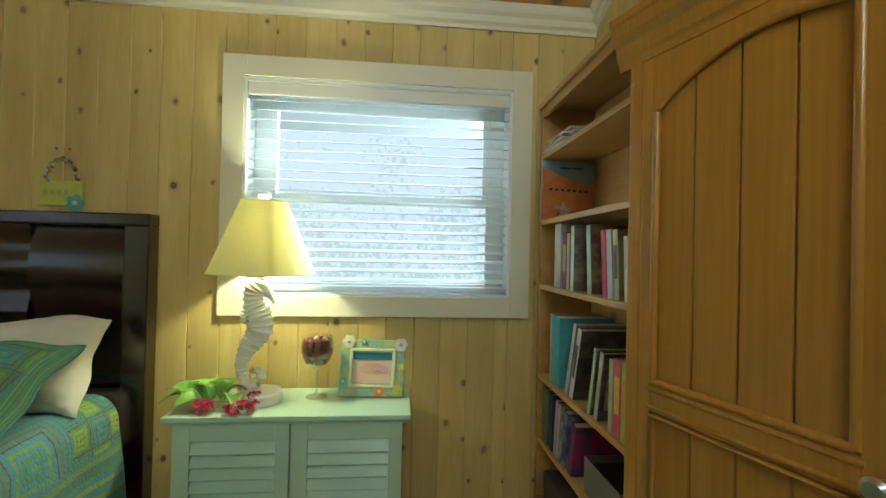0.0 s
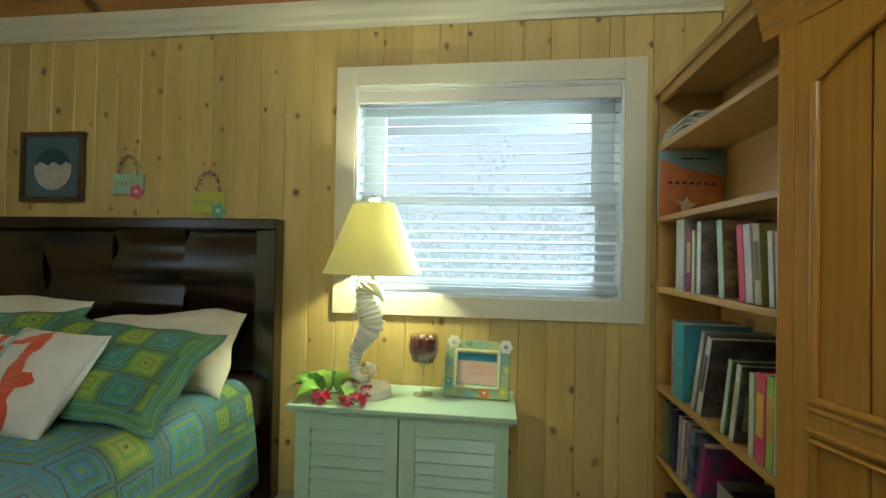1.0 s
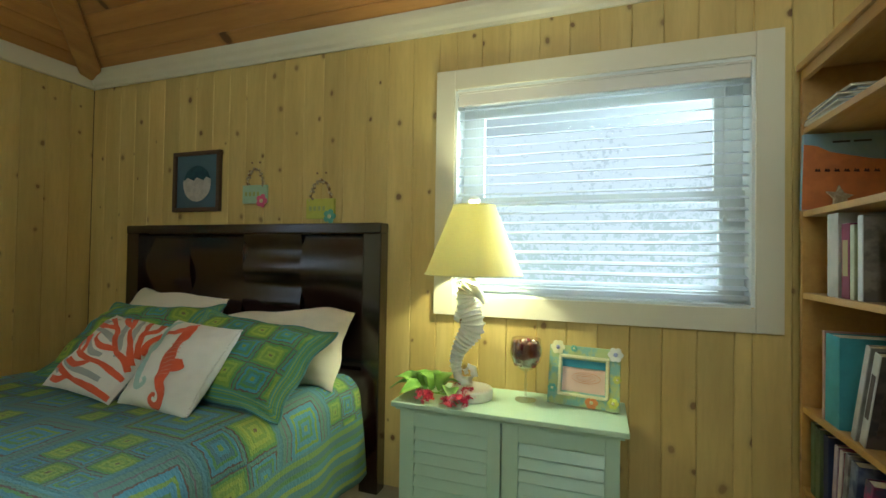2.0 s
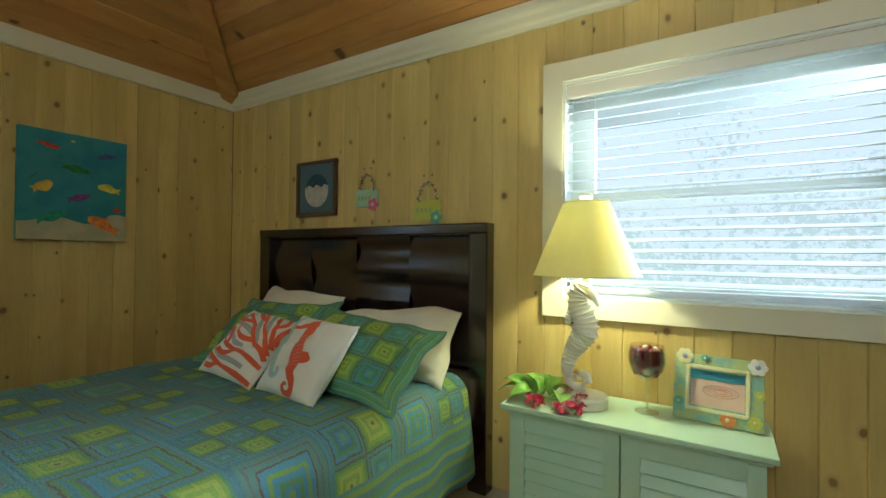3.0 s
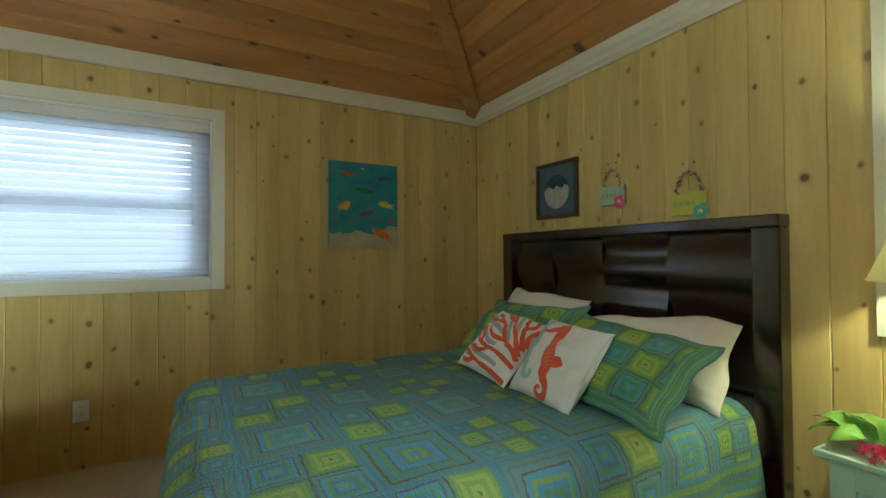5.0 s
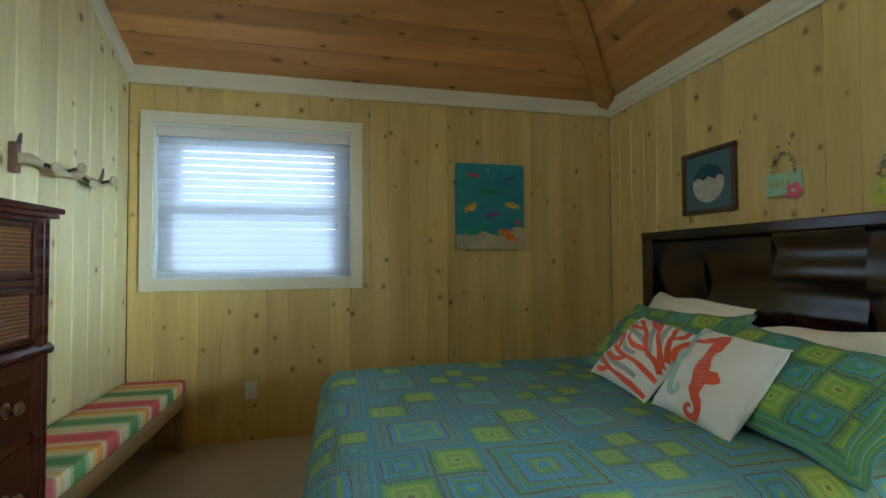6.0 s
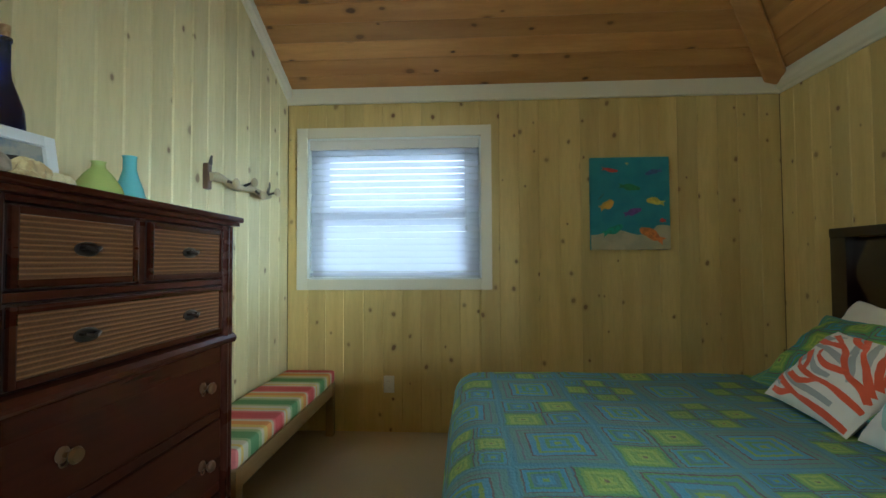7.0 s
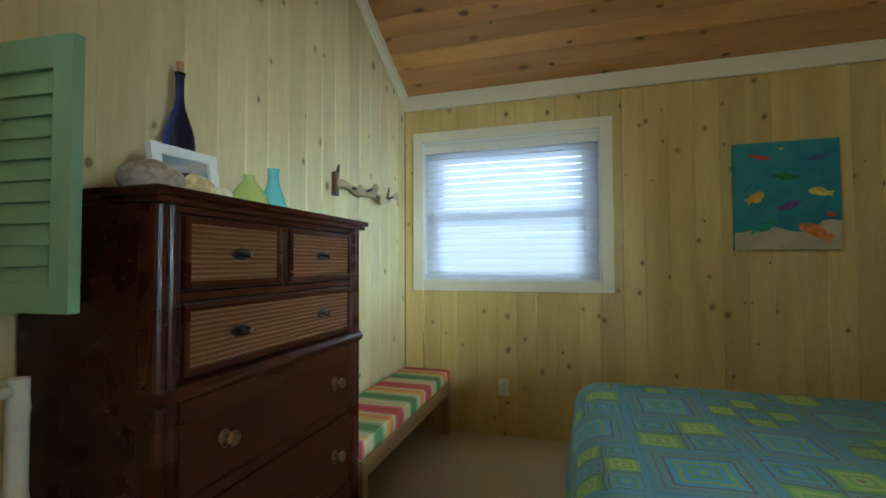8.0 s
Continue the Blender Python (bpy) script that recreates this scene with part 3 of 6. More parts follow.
def blind(name, a0, a1, z0, z1, place, tilt, pitch, label, mat_slat=SLAT):
    b = thing(name, label, "window blind", place)
    part("headrail", box(a0 + 0.015, a1 - 0.015, 0.018, 0.055, z1 - 0.066, z1 - 0.012, 0.004), WINDOW_PAINT, b)
    val = bmesh.new()
    box(a0 + 0.010, a1 - 0.010, -0.004, 0.012, z1 - 0.074, z1 - 0.018, 0.003, val)
    box(a0 + 0.008, a1 - 0.008, -0.010, 0.013, z1 - 0.0178, z1 - 0.009, 0.002, val)
    part("valance", val, VALANCE, b, "pinkish white moulded valance")
    lo, hi = z0 + 0.050, z1 - 0.088
    count = int((hi - lo) / pitch) + 1
    sb = bmesh.new()
    w, c, l = 0.05, 0.003, a1 - a0 - 0.022
    rows = []
    for i in range(7):
        s = i / 6 - 0.5
        rows.append([(x, s * w, c * (1 - 4 * s * s)) for x in (-l / 2, l / 2)])
    top = [[sb.verts.new(p) for p in r] for r in rows]
    bot = [[sb.verts.new((p[0], p[1], p[2] - 0.0028)) for p in r] for r in rows]
    for i in range(6):
        sb.faces.new((top[i][0], top[i][1], top[i + 1][1], top[i + 1][0]))
        sb.faces.new((bot[i][0], bot[i + 1][0], bot[i + 1][1], bot[i][1]))
        for e in (0, 1):
            sb.faces.new((top[i][e], top[i + 1][e], bot[i + 1][e], bot[i][e]))
    sb.faces.new((top[0][0], bot[0][0], bot[0][1], top[0][1]))
    sb.faces.new((top[6][0], top[6][1], bot[6][1], bot[6][0]))
    first = None
    rng = random.Random(7)
    for i in range(count):
        z = hi - i * pitch
        if first is None:
            first = part("slat", sb, mat_slat, b)
            o = first
        else:
            o = new("slat", first.data)
            o.parent = b
        o.matrix_local = pose((a0 + a1) / 2, 0.030, z, tilt + rng.uniform(-1.5, 1.5), rng.uniform(-0.12, 0.12), 0)
    part("bottom_rail", box(a0 + 0.012, a1 - 0.012, 0.004, 0.054, z0 + 0.022, z0 + 0.042, 0.004), mat_slat, b)
    for x in (a0 + 0.10, a1 - 0.10):
        for y in (0.004, 0.056):
            part("ladder_cord", tube([(x, y, z1 - 0.07), (x, y, z0 + 0.03)], 0.0012, 5), WINDOW_PAINT, b)
    part("pull_cord", tube([(a1 - 0.10, -0.004, z1 - 0.08), (a1 - 0.098, -0.005, z0 + 0.36)], 0.0013, 5), WINDOW_PAINT, b)
    part("cord_tassel", lathe([(0.002, 0.03), (0.006, 0.025), (0.009, 0.002), (0.007, 0.0)], 10, Matrix.Translation((a1 - 0.098, -0.006, z0 + 0.33))), WINDOW_PAINT, b)
    return b


NORTH_AT = Matrix.Identity(4)
WEST_AT = pose(0, 0, 0, 0, 0, 90)       # local x runs along world y, local y into the west wall
SOUTH_AT = pose(0, SOUTH, 0, 0, 0, 180)
window("window_1", *NWIN, NORTH_AT, "white double-hung window in a cream casing")
window("window_2", WWIN[0], WWIN[1], WWIN[2], WWIN[3], WEST_AT, "white double-hung window in a cream casing", 0.075)
EAST_AT = pose(EAST, 0, 0, 0, 0, -90)
# unseen window, added only to hold the fill lamp
window("added_window", *ADDED_SWIN, SOUTH_AT, "white gable window high in the south wall")
blind("venetian_blind", *NWIN, NORTH_AT, 17, 0.0455, "white wooden venetian blind with its slats open")
blind("venetian_blind", *WWIN, WEST_AT, 62, 0.0445, "white wooden venetian blind with its slats half closed", SLAT_THIN)

# bright distance beyond the windows and the soffit over the north one
tagged(obj("backdrop_north", box(-3, 9, 5.0, 5.02, -1, 7), outside_glow("north")), "bright overcast garden distance", "backdrop", kind="structure")
tagged(obj("backdrop_west", box(-5.02, -5.0, -9, 4, -1, 7), outside_glow("west")), "bright overcast garden distance", "backdrop", kind="structure")
tagged(obj("ground", box(-5, 9, -9, 5, -0.3, -0.2), painted("garden_soil", (0.20, 0.22, 0.12), 0.9)), "garden ground outside", "ground", kind="structure")
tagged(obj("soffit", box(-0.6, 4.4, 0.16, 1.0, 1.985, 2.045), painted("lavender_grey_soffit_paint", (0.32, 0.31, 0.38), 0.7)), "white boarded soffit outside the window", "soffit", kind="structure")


# ---- board cladding: each board is a piece of its wall ----
def clad(wall, a0, a1, z0, z1, hole, place, width, seed, wood=PINE, groove=0.004):
    rng = random.Random(seed)
    a = a0
    while a < a1 - 0.002:
        wd = min(width * rng.uniform(0.94, 1.06), a1 - a)
        if a1 - (a + wd) < 0.03:
            wd = a1 - a
        spans = [(z0, z1)]
        if hole and a + wd > hole[0] and a < hole[1]:
            if a >= hole[0] - 0.001 and a + wd <= hole[1] + 0.001:
                spans = [(z0, hole[2]), (hole[3], z1)]
            elif a < hole[0]:
                wd = hole[0] - a
            else:
                wd = hole[1] - a
                spans = [(z0, hole[2]), (hole[3], z1)]
        for lo, hi in spans:
            g, t = groove, 0.013
            bm = bmesh.new()
            sec = [(0, t), (0, g), (g, 0), (wd - g, 0), (wd, g), (wd, t)]
            ends = [[bm.verts.new((x, y, z)) for x, y in sec] for z in (0, hi - lo)]
            for i in range(6):
                bm.faces.new((ends[0][i], ends[0][(i + 1) % 6], ends[1][(i + 1) % 6], ends[1][i]))
            bm.faces.new(ends[0][::-1])
            bm.faces.new(ends[1])
            o = part("board", bm, wood, wall)
            o.matrix_world = place @ Matrix.Translation((a, 0, lo))
        a += wd

# ---- bed ----
def make_bed():
    bed = thing("bed", "dark espresso wooden bed with a woven-look headboard against the wall", "bed", Matrix.Translation((1.372, -0.06, 0)))
    m = Matrix.Translation((-1.372, 0.06, 0))

    def add(name, bm, smooth=False):
        bm.transform(m)
        return part(name, bm, ESPRESSO, bed, smooth=smooth)

    add("side_post", box(0.500, 0.600, -0.104, -0.026, 0.0, 1.262, 0.006))
    add("side_post", box(2.143, 2.243, -0.104, -0.026, 0.0, 1.262, 0.006))
    add("top_rail", box(0.500, 2.243, -0.108, -0.024, 1.262, 1.312, 0.006))
    add("bottom_rail", box(0.601, 2.142, -0.098, -0.034, 0.40, 0.585, 0.005))
    # woven panels: wide strips that bow in and out by turns (depth, height of a crest, length of a wave)
    WEAVE = ((0.016, 1.08, 0.44), (0.012, 1.16, 0.34), (0.0085, 1.075, 0.19), (0.016, 1.075, 0.44))
    for c in range(4):
        x0, x1 = 0.603 + c * 0.3845, 0.603 + (c + 1) * 0.3845 - 0.003
        bm = bmesh.new()
        rows = []
        for i in range(41):
            z = 0.588 + (1.260 - 0.588) * i / 40
            amp, top, period = WEAVE[c]
            y = -0.062 - amp * math.cos(2 * math.pi * (z - top) / period)
            rows.append([bm.verts.new((x, y, z)) for x in (x0, x1)] + [bm.verts.new((x, -0.032, z)) for x in (x1, x0)])
        for a, b in zip(rows, rows[1:]):
            for k in range(4):
                bm.faces.new((a[k], a[(k + 1) % 4], b[(k + 1) % 4], b[k]))
        bm.faces.new(rows[0])
        bm.faces.new(rows[-1][::-1])
        p = add("woven_panel", bm, True)
    for x0, x1 in ((0.62, 0.66), (2.14, 2.18)):
        add("side_rail", box(x0, x1, -2.10, -0.11, 0.16, 0.30, 0.006))
    add("foot_rail", box(0.66, 2.14, -2.12, -2.08, 0.16, 0.30, 0.006))
    for x in (0.66, 2.10):
        add("foot_leg", box(x, x + 0.05, -2.12, -2.07, 0.0, 0.16, 0.005))
    return bed


make_bed()
BX0, BX1, BY0, BY1, BTOP = 0.66, 2.17, -2.12, -0.125, 0.565
tagged(obj("mattress", box(BX0 + 0.03, BX1 - 0.03, BY0 + 0.04, BY1, 0.30, BTOP - 0.022, 0.085, segments=5), WHITE_LINEN, smooth=True), "ivory fitted mattress under the patchwork quilt", "mattress")


def make_quilt():
    bm = bmesh.new()
    uvl = bm.loops.layers.uv.new("UVMap")
    edge = bm.verts.layers.float.new("edge")
    cx, half, hang, R = (BX0 + BX1) / 2, (BX1 - BX0) / 2 + 0.01, 0.40, 0.105
    y_head, y_foot = -0.18, BY0
    ns, nt = 96, 110
    grid = []
    for j in range(nt + 1):
        t = y_head + (y_foot - hang - y_head) * j / nt
        row = []
        for i in range(ns + 1):
            s = -(half + hang) + 2 * (half + hang) * i / ns
            a, b = max(0.0, abs(s) - (half - R)), max(0.0, (y_foot + R) - t)
            d = math.hypot(a, b)
            sx = math.copysign(min(abs(s), half - R), s)
            ty = max(t, y_foot + R)
            if d > 0:
                arc = min(d, R * math.pi / 2)
                out = R * math.sin(arc / R)
                down = R * (1 - math.cos(arc / R)) + max(0.0, d - R * math.pi / 2)
                over = max(0.0, d - R * math.pi / 2)
                out += over * 0.10 + 0.012 * math.sin(9.0 * (t if a > b else s) * 2.2) * min(1, over / 0.15)
                ux, uy = (a / d) * math.copysign(1, s), -b / d
            else:
                out = down = over = 0.0
                ux = uy = 0.0
            z = BTOP + 0.012 - down
            n3 = noise.noise(Vector((s * 3.1, t * 2.7, 0.3))) * 0.008 + noise.noise(Vector((s * 11, t * 9, 4.3))) * 0.003
            z += n3 * (1 if down < R else 0.2) + 0.004 * math.sin(s * 6) * (1 if d == 0 else 0)
            v = bm.verts.new((cx + sx + ux * out, ty + uy * out, max(0.06, z)))
            v[edge] = max(0.0, abs(s) - half + 0.02)
            row.append((v, s, t))
        grid.append(row)
    for j in range(nt):
        for i in range(ns):
            q = (grid[j][i], grid[j][i + 1], grid[j + 1][i + 1], grid[j + 1][i])
            f = bm.faces.new([k[0] for k in q])
            for lp, (_, s, t) in zip(f.loops, q):
                lp[uvl].uv = (s + 3.235, t + 6.14)
    rim = [r[0][0].co.copy() for r in grid] + [q[0].co.copy() for q in grid[-1][1:-1]] + [r[-1][0].co.copy() for r in grid[::-1]]
    ob = obj("quilt", bm, QUILT, smooth=True)
    part("bound_hem", tube(rim, 0.008, 6), cloth("teal_binding", (0.12, 0.28, 0.32)), ob, "teal cotton binding", True)
    md = ob.modifiers.new("thick", "SOLIDIFY")
    md.thickness, md.offset = 0.010, 1.0
    return tagged(ob, "teal and lime patchwork quilt spread over the bed", "quilt")


make_quilt()


def pillow_surface(w, h, t, u, v, side, seed, pinch=0.09, limp=0.0):
    """A point of a stuffed pillow; u, v from -1 to 1."""
    fu, fv = max(0.0, 1 - abs(u) ** 2.6), max(0.0, 1 - abs(v) ** 2.6)
    body = (fu * fv) ** 0.45
    wr = noise.noise(Vector((u * 2.1 + seed, v * 2.3, seed))) * 0.24 + noise.noise(Vector((u * 4.5 + seed, v * 6, 2.0))) * 0.10
    fold = abs(noise.noise(Vector((u * 3.0 - v * 2.2 + seed, v * 1.5 + u, 7.0 + seed))))
    wr -= 0.22 * max(0.0, 0.22 - fold) / 0.22 * (u * u + v * v) * 0.5
    x = u * w / 2 * (1 - pinch * (1 - abs(v) ** 3) * u * u)
    y = v * h / 2 * (1 - pinch * (1 - abs(u) ** 3) * v * v)
    slack = limp * min(w, h)
    x += slack * noise.noise(Vector((v * 1.2 + seed, 3.0, seed))) * abs(u)
    y += slack * noise.noise(Vector((u * 1.3 - seed, 9.0, seed))) * abs(v)
    return Vector((x, y, side * t / 2 * body * (1 + wr)))


def pillow_mesh(w, h, t, seed, pinch=0.09, flange=0.0, n=36, border=False, limp=0.0):
    bm = bmesh.new()
    uvl = bm.loops.layers.uv.new("UVMap")
    edge = bm.verts.layers.float.new("edge")
    for side in (1, -1):
        g = []
        for j in range(n + 1):
            row = []
            for i in range(n + 1):
                u, v = 2 * i / n - 1, 2 * j / n - 1
                su, sv = u * (1 + flange), v * (1 + flange)
                p = pillow_surface(w, h, t, max(-1, min(1, su)), max(-1, min(1, sv)), side, seed, pinch, limp)
                if abs(su) > 1 or abs(sv) > 1:
                    p.x += math.copysign(max(0, abs(su) - 1), su) * w / 2
                    p.y += math.copysign(max(0, abs(sv) - 1), sv) * h / 2
                    p.z = side * 0.003 + 0.006 * math.sin(9 * u + 7 * v + seed)
                vert = bm.verts.new(p)
                vert[edge] = max(0.0, max(abs(u), abs(v)) - 0.78) * 1.6 if border else 0.0
                row.append((vert, p))
            g.append(row)
        for j in range(n):
            for i in range(n):
                q = [g[j][i], g[j][i + 1], g[j + 1][i + 1], g[j + 1][i]]
                f = bm.faces.new([k[0] for k in q] if side > 0 else [k[0] for k in q[::-1]])
                for lp in f.loops:
                    lp[uvl].uv = (lp.vert.co.x + 5.26 + 0.52 * int(seed), lp.vert.co.y + 4.29)
    bmesh.ops.remove_doubles(bm, verts=bm.verts, dist=0.0008)
    return bm


def leaning(cx, cy, cz, tilt, turn=0.0, spin=0.0):
    """Pose of a pillow that leans back: tilt from the level, turn round the upright, spin in its own plane."""
    return pose(cx, cy, cz, tilt, 0, turn) @ pose(0, 0, 0, 0, 0, spin)


def pillow(name, label, m, w, h, t, material, seed, **kw):
    ob = obj(name, pillow_mesh(w, h, t, seed, **kw), material, smooth=True)
    ob.matrix_world = m
    f = kw.get("flange", 0.0)
    if f:
        rim = []
        for k in range(128):
            q, t0 = divmod(k, 32)
            e = 2 * t0 / 32 - 1
            u, v = ((e, -1), (1, e), (-e, 1), (-1, -e))[q]
            p = pillow_surface(w, h, t, max(-1, min(1, u * (1 + f))), max(-1, min(1, v * (1 + f))), 1, seed, kw.get("pinch", 0.09), kw.get("limp", 0.0))
            p.x += math.copysign(max(0, abs(u * (1 + f)) - 1), u) * w / 2
            p.y += math.copysign(max(0, abs(v * (1 + f)) - 1), v) * h / 2
            p.z = 0.006 * math.sin(9 * u + 7 * v + seed)
            rim.append(p)
        part("piping", tube(rim + rim[:1], 0.0045, 6), PIPING, ob, "dark teal piped edge", True)
    return tagged(ob, label, "pillow", "pillows on the bed")


pillow("pillow", "ivory bed pillow propped against the dark headboard", leaning(1.828, -0.318, 0.712, 48, 11, 2), 0.66, 0.41, 0.19, WHITE_LINEN, 1.3, pinch=0.03, limp=0.11)
pillow("pillow", "ivory bed pillow propped against the dark headboard", leaning(1.055, -0.285, 0.750, 56, 0, 0), 0.66, 0.42, 0.20, WHITE_LINEN, 2.7, pinch=0.03, limp=0.11)
pillow("pillow_sham", "green and teal patchwork pillow sham with a flat border", leaning(1.859, -0.600, 0.728, 33, 16, -12), 0.605, 0.42, 0.15, SHAM, 3.1, flange=0.10, border=True, limp=0.04)
pillow("pillow_sham", "green and teal patchwork pillow sham with a flat border", leaning(1.180, -0.535, 0.735, 39, 2, 3), 0.64, 0.44, 0.20, SHAM, 4.4, flange=0.10, border=True, limp=0.04)


def printed(cushion, name, path, widths, size, t, seed, material, label="", lift=0.0022):
    """A flat print that follows the front of a cushion: a band of changing width along a path in u, v."""
    bm = bmesh.new()
    pts = []
    for i in range(len(path) - 1):
        p0, p1 = Vector((*path[max(i - 1, 0)], 0)), Vector((*path[i], 0))
        p2, p3 = Vector((*path[i + 1], 0)), Vector((*path[min(i + 2, len(path) - 1)], 0))
        for k in range(6):
            s = k / 6
            q = 0.5 * ((2 * p1) + (p2 - p0) * s + (2 * p0 - 5 * p1 + 4 * p2 - p3) * s * s + (3 * p1 - p0 - 3 * p2 + p3) * s ** 3)
            pts.append((q, widths[i] + (widths[i + 1] - widths[i]) * s))
    pts.append((Vector((*path[-1], 0)), widths[-1]))
    rows = []
    for i, (p, wd) in enumerate(pts):
        d = (pts[min(i + 1, len(pts) - 1)][0] - pts[max(i - 1, 0)][0]).normalized()
        nn = Vector((-d.y, d.x, 0))
        row = []
        for k in range(5):
            q = p + nn * wd * (k / 2 - 1)
            u, v = max(-0.97, min(0.97, q.x)), max(-0.97, min(0.97, q.y))
            e = 0.01
            s0 = pillow_surface(size, size, t, u, v, 1, seed, 0.05)
            n3 = (pillow_surface(size, size, t, u + e, v, 1, seed, 0.05) - s0).cross(pillow_surface(size, size, t, u, v + e, 1, seed, 0.05) - s0).normalized()
            row.append(bm.verts.new(s0 + n3 * lift))
        rows.append(row)
    for a, b in zip(rows, rows[1:]):
        for k in range(4):
            bm.faces.new((a[k], a[k + 1], b[k + 1], b[k]))
    return part(name, bm, material, cushion, label, True)


CS, CT = 0.362, 0.125
M_SEA = leaning(1.754, -0.768, 0.724, 51, -1.6, -2.7)
sea = pillow("throw_pillow", "white throw pillow with a coral sea creature print", M_SEA, CS, CS, CT, CANVAS_WHITE, 6.2, pinch=0.05)
body = [(-0.18, 0.68), (-0.07, 0.74), (0.00, 0.58), (-0.04, 0.38), (-0.02, 0.16), (0.03, -0.08), (0.10, -0.34), (0.20, -0.54), (0.34, -0.68), (0.36, -0.84), (0.22, -0.93), (0.08, -0.86), (0.10, -0.74), (0.20, -0.76)]
printed(sea, "coral_print", body, [0.07, 0.125, 0.13, 0.12, 0.165, 0.20, 0.15, 0.095, 0.078, 0.068, 0.060, 0.052, 0.045, 0.03], CS, CT, 6.2, CORAL, "coral red stitched print")
printed(sea, "coral_print", [(0.20, -0.14), (0.33, -0.10), (0.41, -0.03)], [0.12, 0.13, 0.08], CS, CT, 6.2, CORAL)
printed(sea, "coral_print", [(-0.14, 0.66), (-0.36, 0.60), (-0.56, 0.565), (-0.67, 0.55)], [0.10, 0.06, 0.042, 0.06], CS, CT, 6.2, CORAL)
printed(sea, "coral_print", [(-0.06, 0.80), (0.00, 0.89)], [0.07, 0.03], CS, CT, 6.2, CORAL)
for i in range(9):
    v = 0.34 - 0.085 * i
    half = 0.16 + 0.08 * math.sin(math.pi * min(1.0, (i + 1.5) / 8))
    printed(sea, "stitched_rib", [(-0.04 - 0.85 * half + 0.024 * i, v - 0.05), (-0.04 + 0.024 * i, v + 0.015), (-0.06 + 0.85 * half + 0.022 * i, v + 0.05)], [0.006, 0.012, 0.006], CS, CT, 6.2, CORAL_PALE, "", 0.0034)
printed(sea, "aqua_print", [(-0.52, 0.88), (-0.70, 0.84), (-0.80, 0.66), (-0.78, 0.40), (-0.74, 0.14), (-0.72, -0.12), (-0.64, -0.40), (-0.50, -0.60), (-0.36, -0.66), (-0.28, -0.54), (-0.40, -0.46)], [0.03, 0.07, 0.12, 0.13, 0.15, 0.13, 0.09, 0.075, 0.065, 0.05, 0.03], CS, CT, 6.2, AQUA_PRINT, "pale aqua print")
fr = bmesh.new()
rng = random.Random(5)
for i in range(60):
    v = -0.96 + 1.92 * i / 59
    p = pillow_surface(CS, CS, CT, 0.985, v, 1, 6.2, 0.05)
    tube([p, p + Vector((0.008 + rng.uniform(0, 0.004), rng.uniform(-0.003, 0.003), rng.uniform(-0.004, 0.004)))], 0.0022, 4, fr)
part("fringe", fr, CANVAS_WHITE, sea, "short ivory fringe")

M_COR = leaning(1.381, -0.767, 0.728, 42.8, 8, -8.5)
cor = pillow("throw_pillow", "white throw pillow with branching coral and grey print", M_COR, CS, CS, CT, CANVAS_WHITE, 7.9, pinch=0.05)
branches = [[(0.96, -0.92), (0.45, -0.86), (-0.09, -0.80), (-0.55, -0.68), (-0.94, -0.47)], [(-0.30, -0.76), (-0.52, -0.88), (-0.80, -0.84)],
            [(0.97, -0.50), (0.62, -0.42), (0.30, -0.36), (-0.29, -0.30), (-0.70, -0.14), (-0.94, 0.12)], [(0.05, -0.34), (-0.30, -0.50), (-0.62, -0.42)],
            [(-0.45, -0.24), (-0.55, 0.02), (-0.80, 0.28)], [(0.95, -0.32), (0.75, -0.15), (0.34, 0.0), (0.02, 0.36), (-0.30, 0.60), (-0.62, 0.78)],
            [(0.30, 0.02), (-0.07, 0.0), (-0.34, 0.12), (-0.50, 0.30)], [(-0.20, 0.52), (-0.52, 0.50), (-0.86, 0.56)], [(0.93, -0.18), (0.70, 0.06), (0.34, 0.42), (0.12, 0.72), (-0.08, 0.93)],
            [(0.16, 0.66), (-0.10, 0.74), (-0.32, 0.92)], [(0.92, -0.02), (0.66, 0.40), (0.58, 0.64), (0.40, 0.93)], [(0.62, 0.52), (0.78, 0.72), (0.74, 0.93)], [(0.95, 0.10), (0.86, 0.40), (0.95, 0.68)]]
for b in branches:
    k = len(b) - 1
    printed(cor, "coral_print", b, [0.054 - 0.018 * i / k + (0.022 if i == k else 0.018 * (i % 2)) for i in range(k + 1)], CS, CT, 7.9, CORAL)
for b in ([(0.55, -0.66), (-0.05, -0.60), (-0.50, -0.55), (-0.92, -0.28)], [(0.10, -0.18), (-0.25, -0.14), (-0.60, 0.14)], [(0.15, 0.16), (-0.14, 0.28), (-0.62, 0.40), (-0.92, 0.42)], [(0.52, -0.14), (0.25, 0.24), (0.10, 0.54)], [(0.50, 0.28), (0.36, 0.62), (0.20, 0.92)], [(-0.90, 0.72), (-0.62, 0.62), (-0.40, 0.80)], [(-0.95, -0.66), (-0.76, -0.62), (-0.62, -0.75)], [(-0.92, 0.0), (-0.72, 0.02), (-0.66, 0.24)], [(0.10, 0.40), (-0.16, 0.86), (-0.55, 0.93)]):
    k = len(b) - 1
    printed(cor, "grey_print", b, [0.050 + 0.02 * (i % 2) for i in range(k)] + [0.03], CS, CT, 7.9, GREY_PRINT, "", 0.0014)


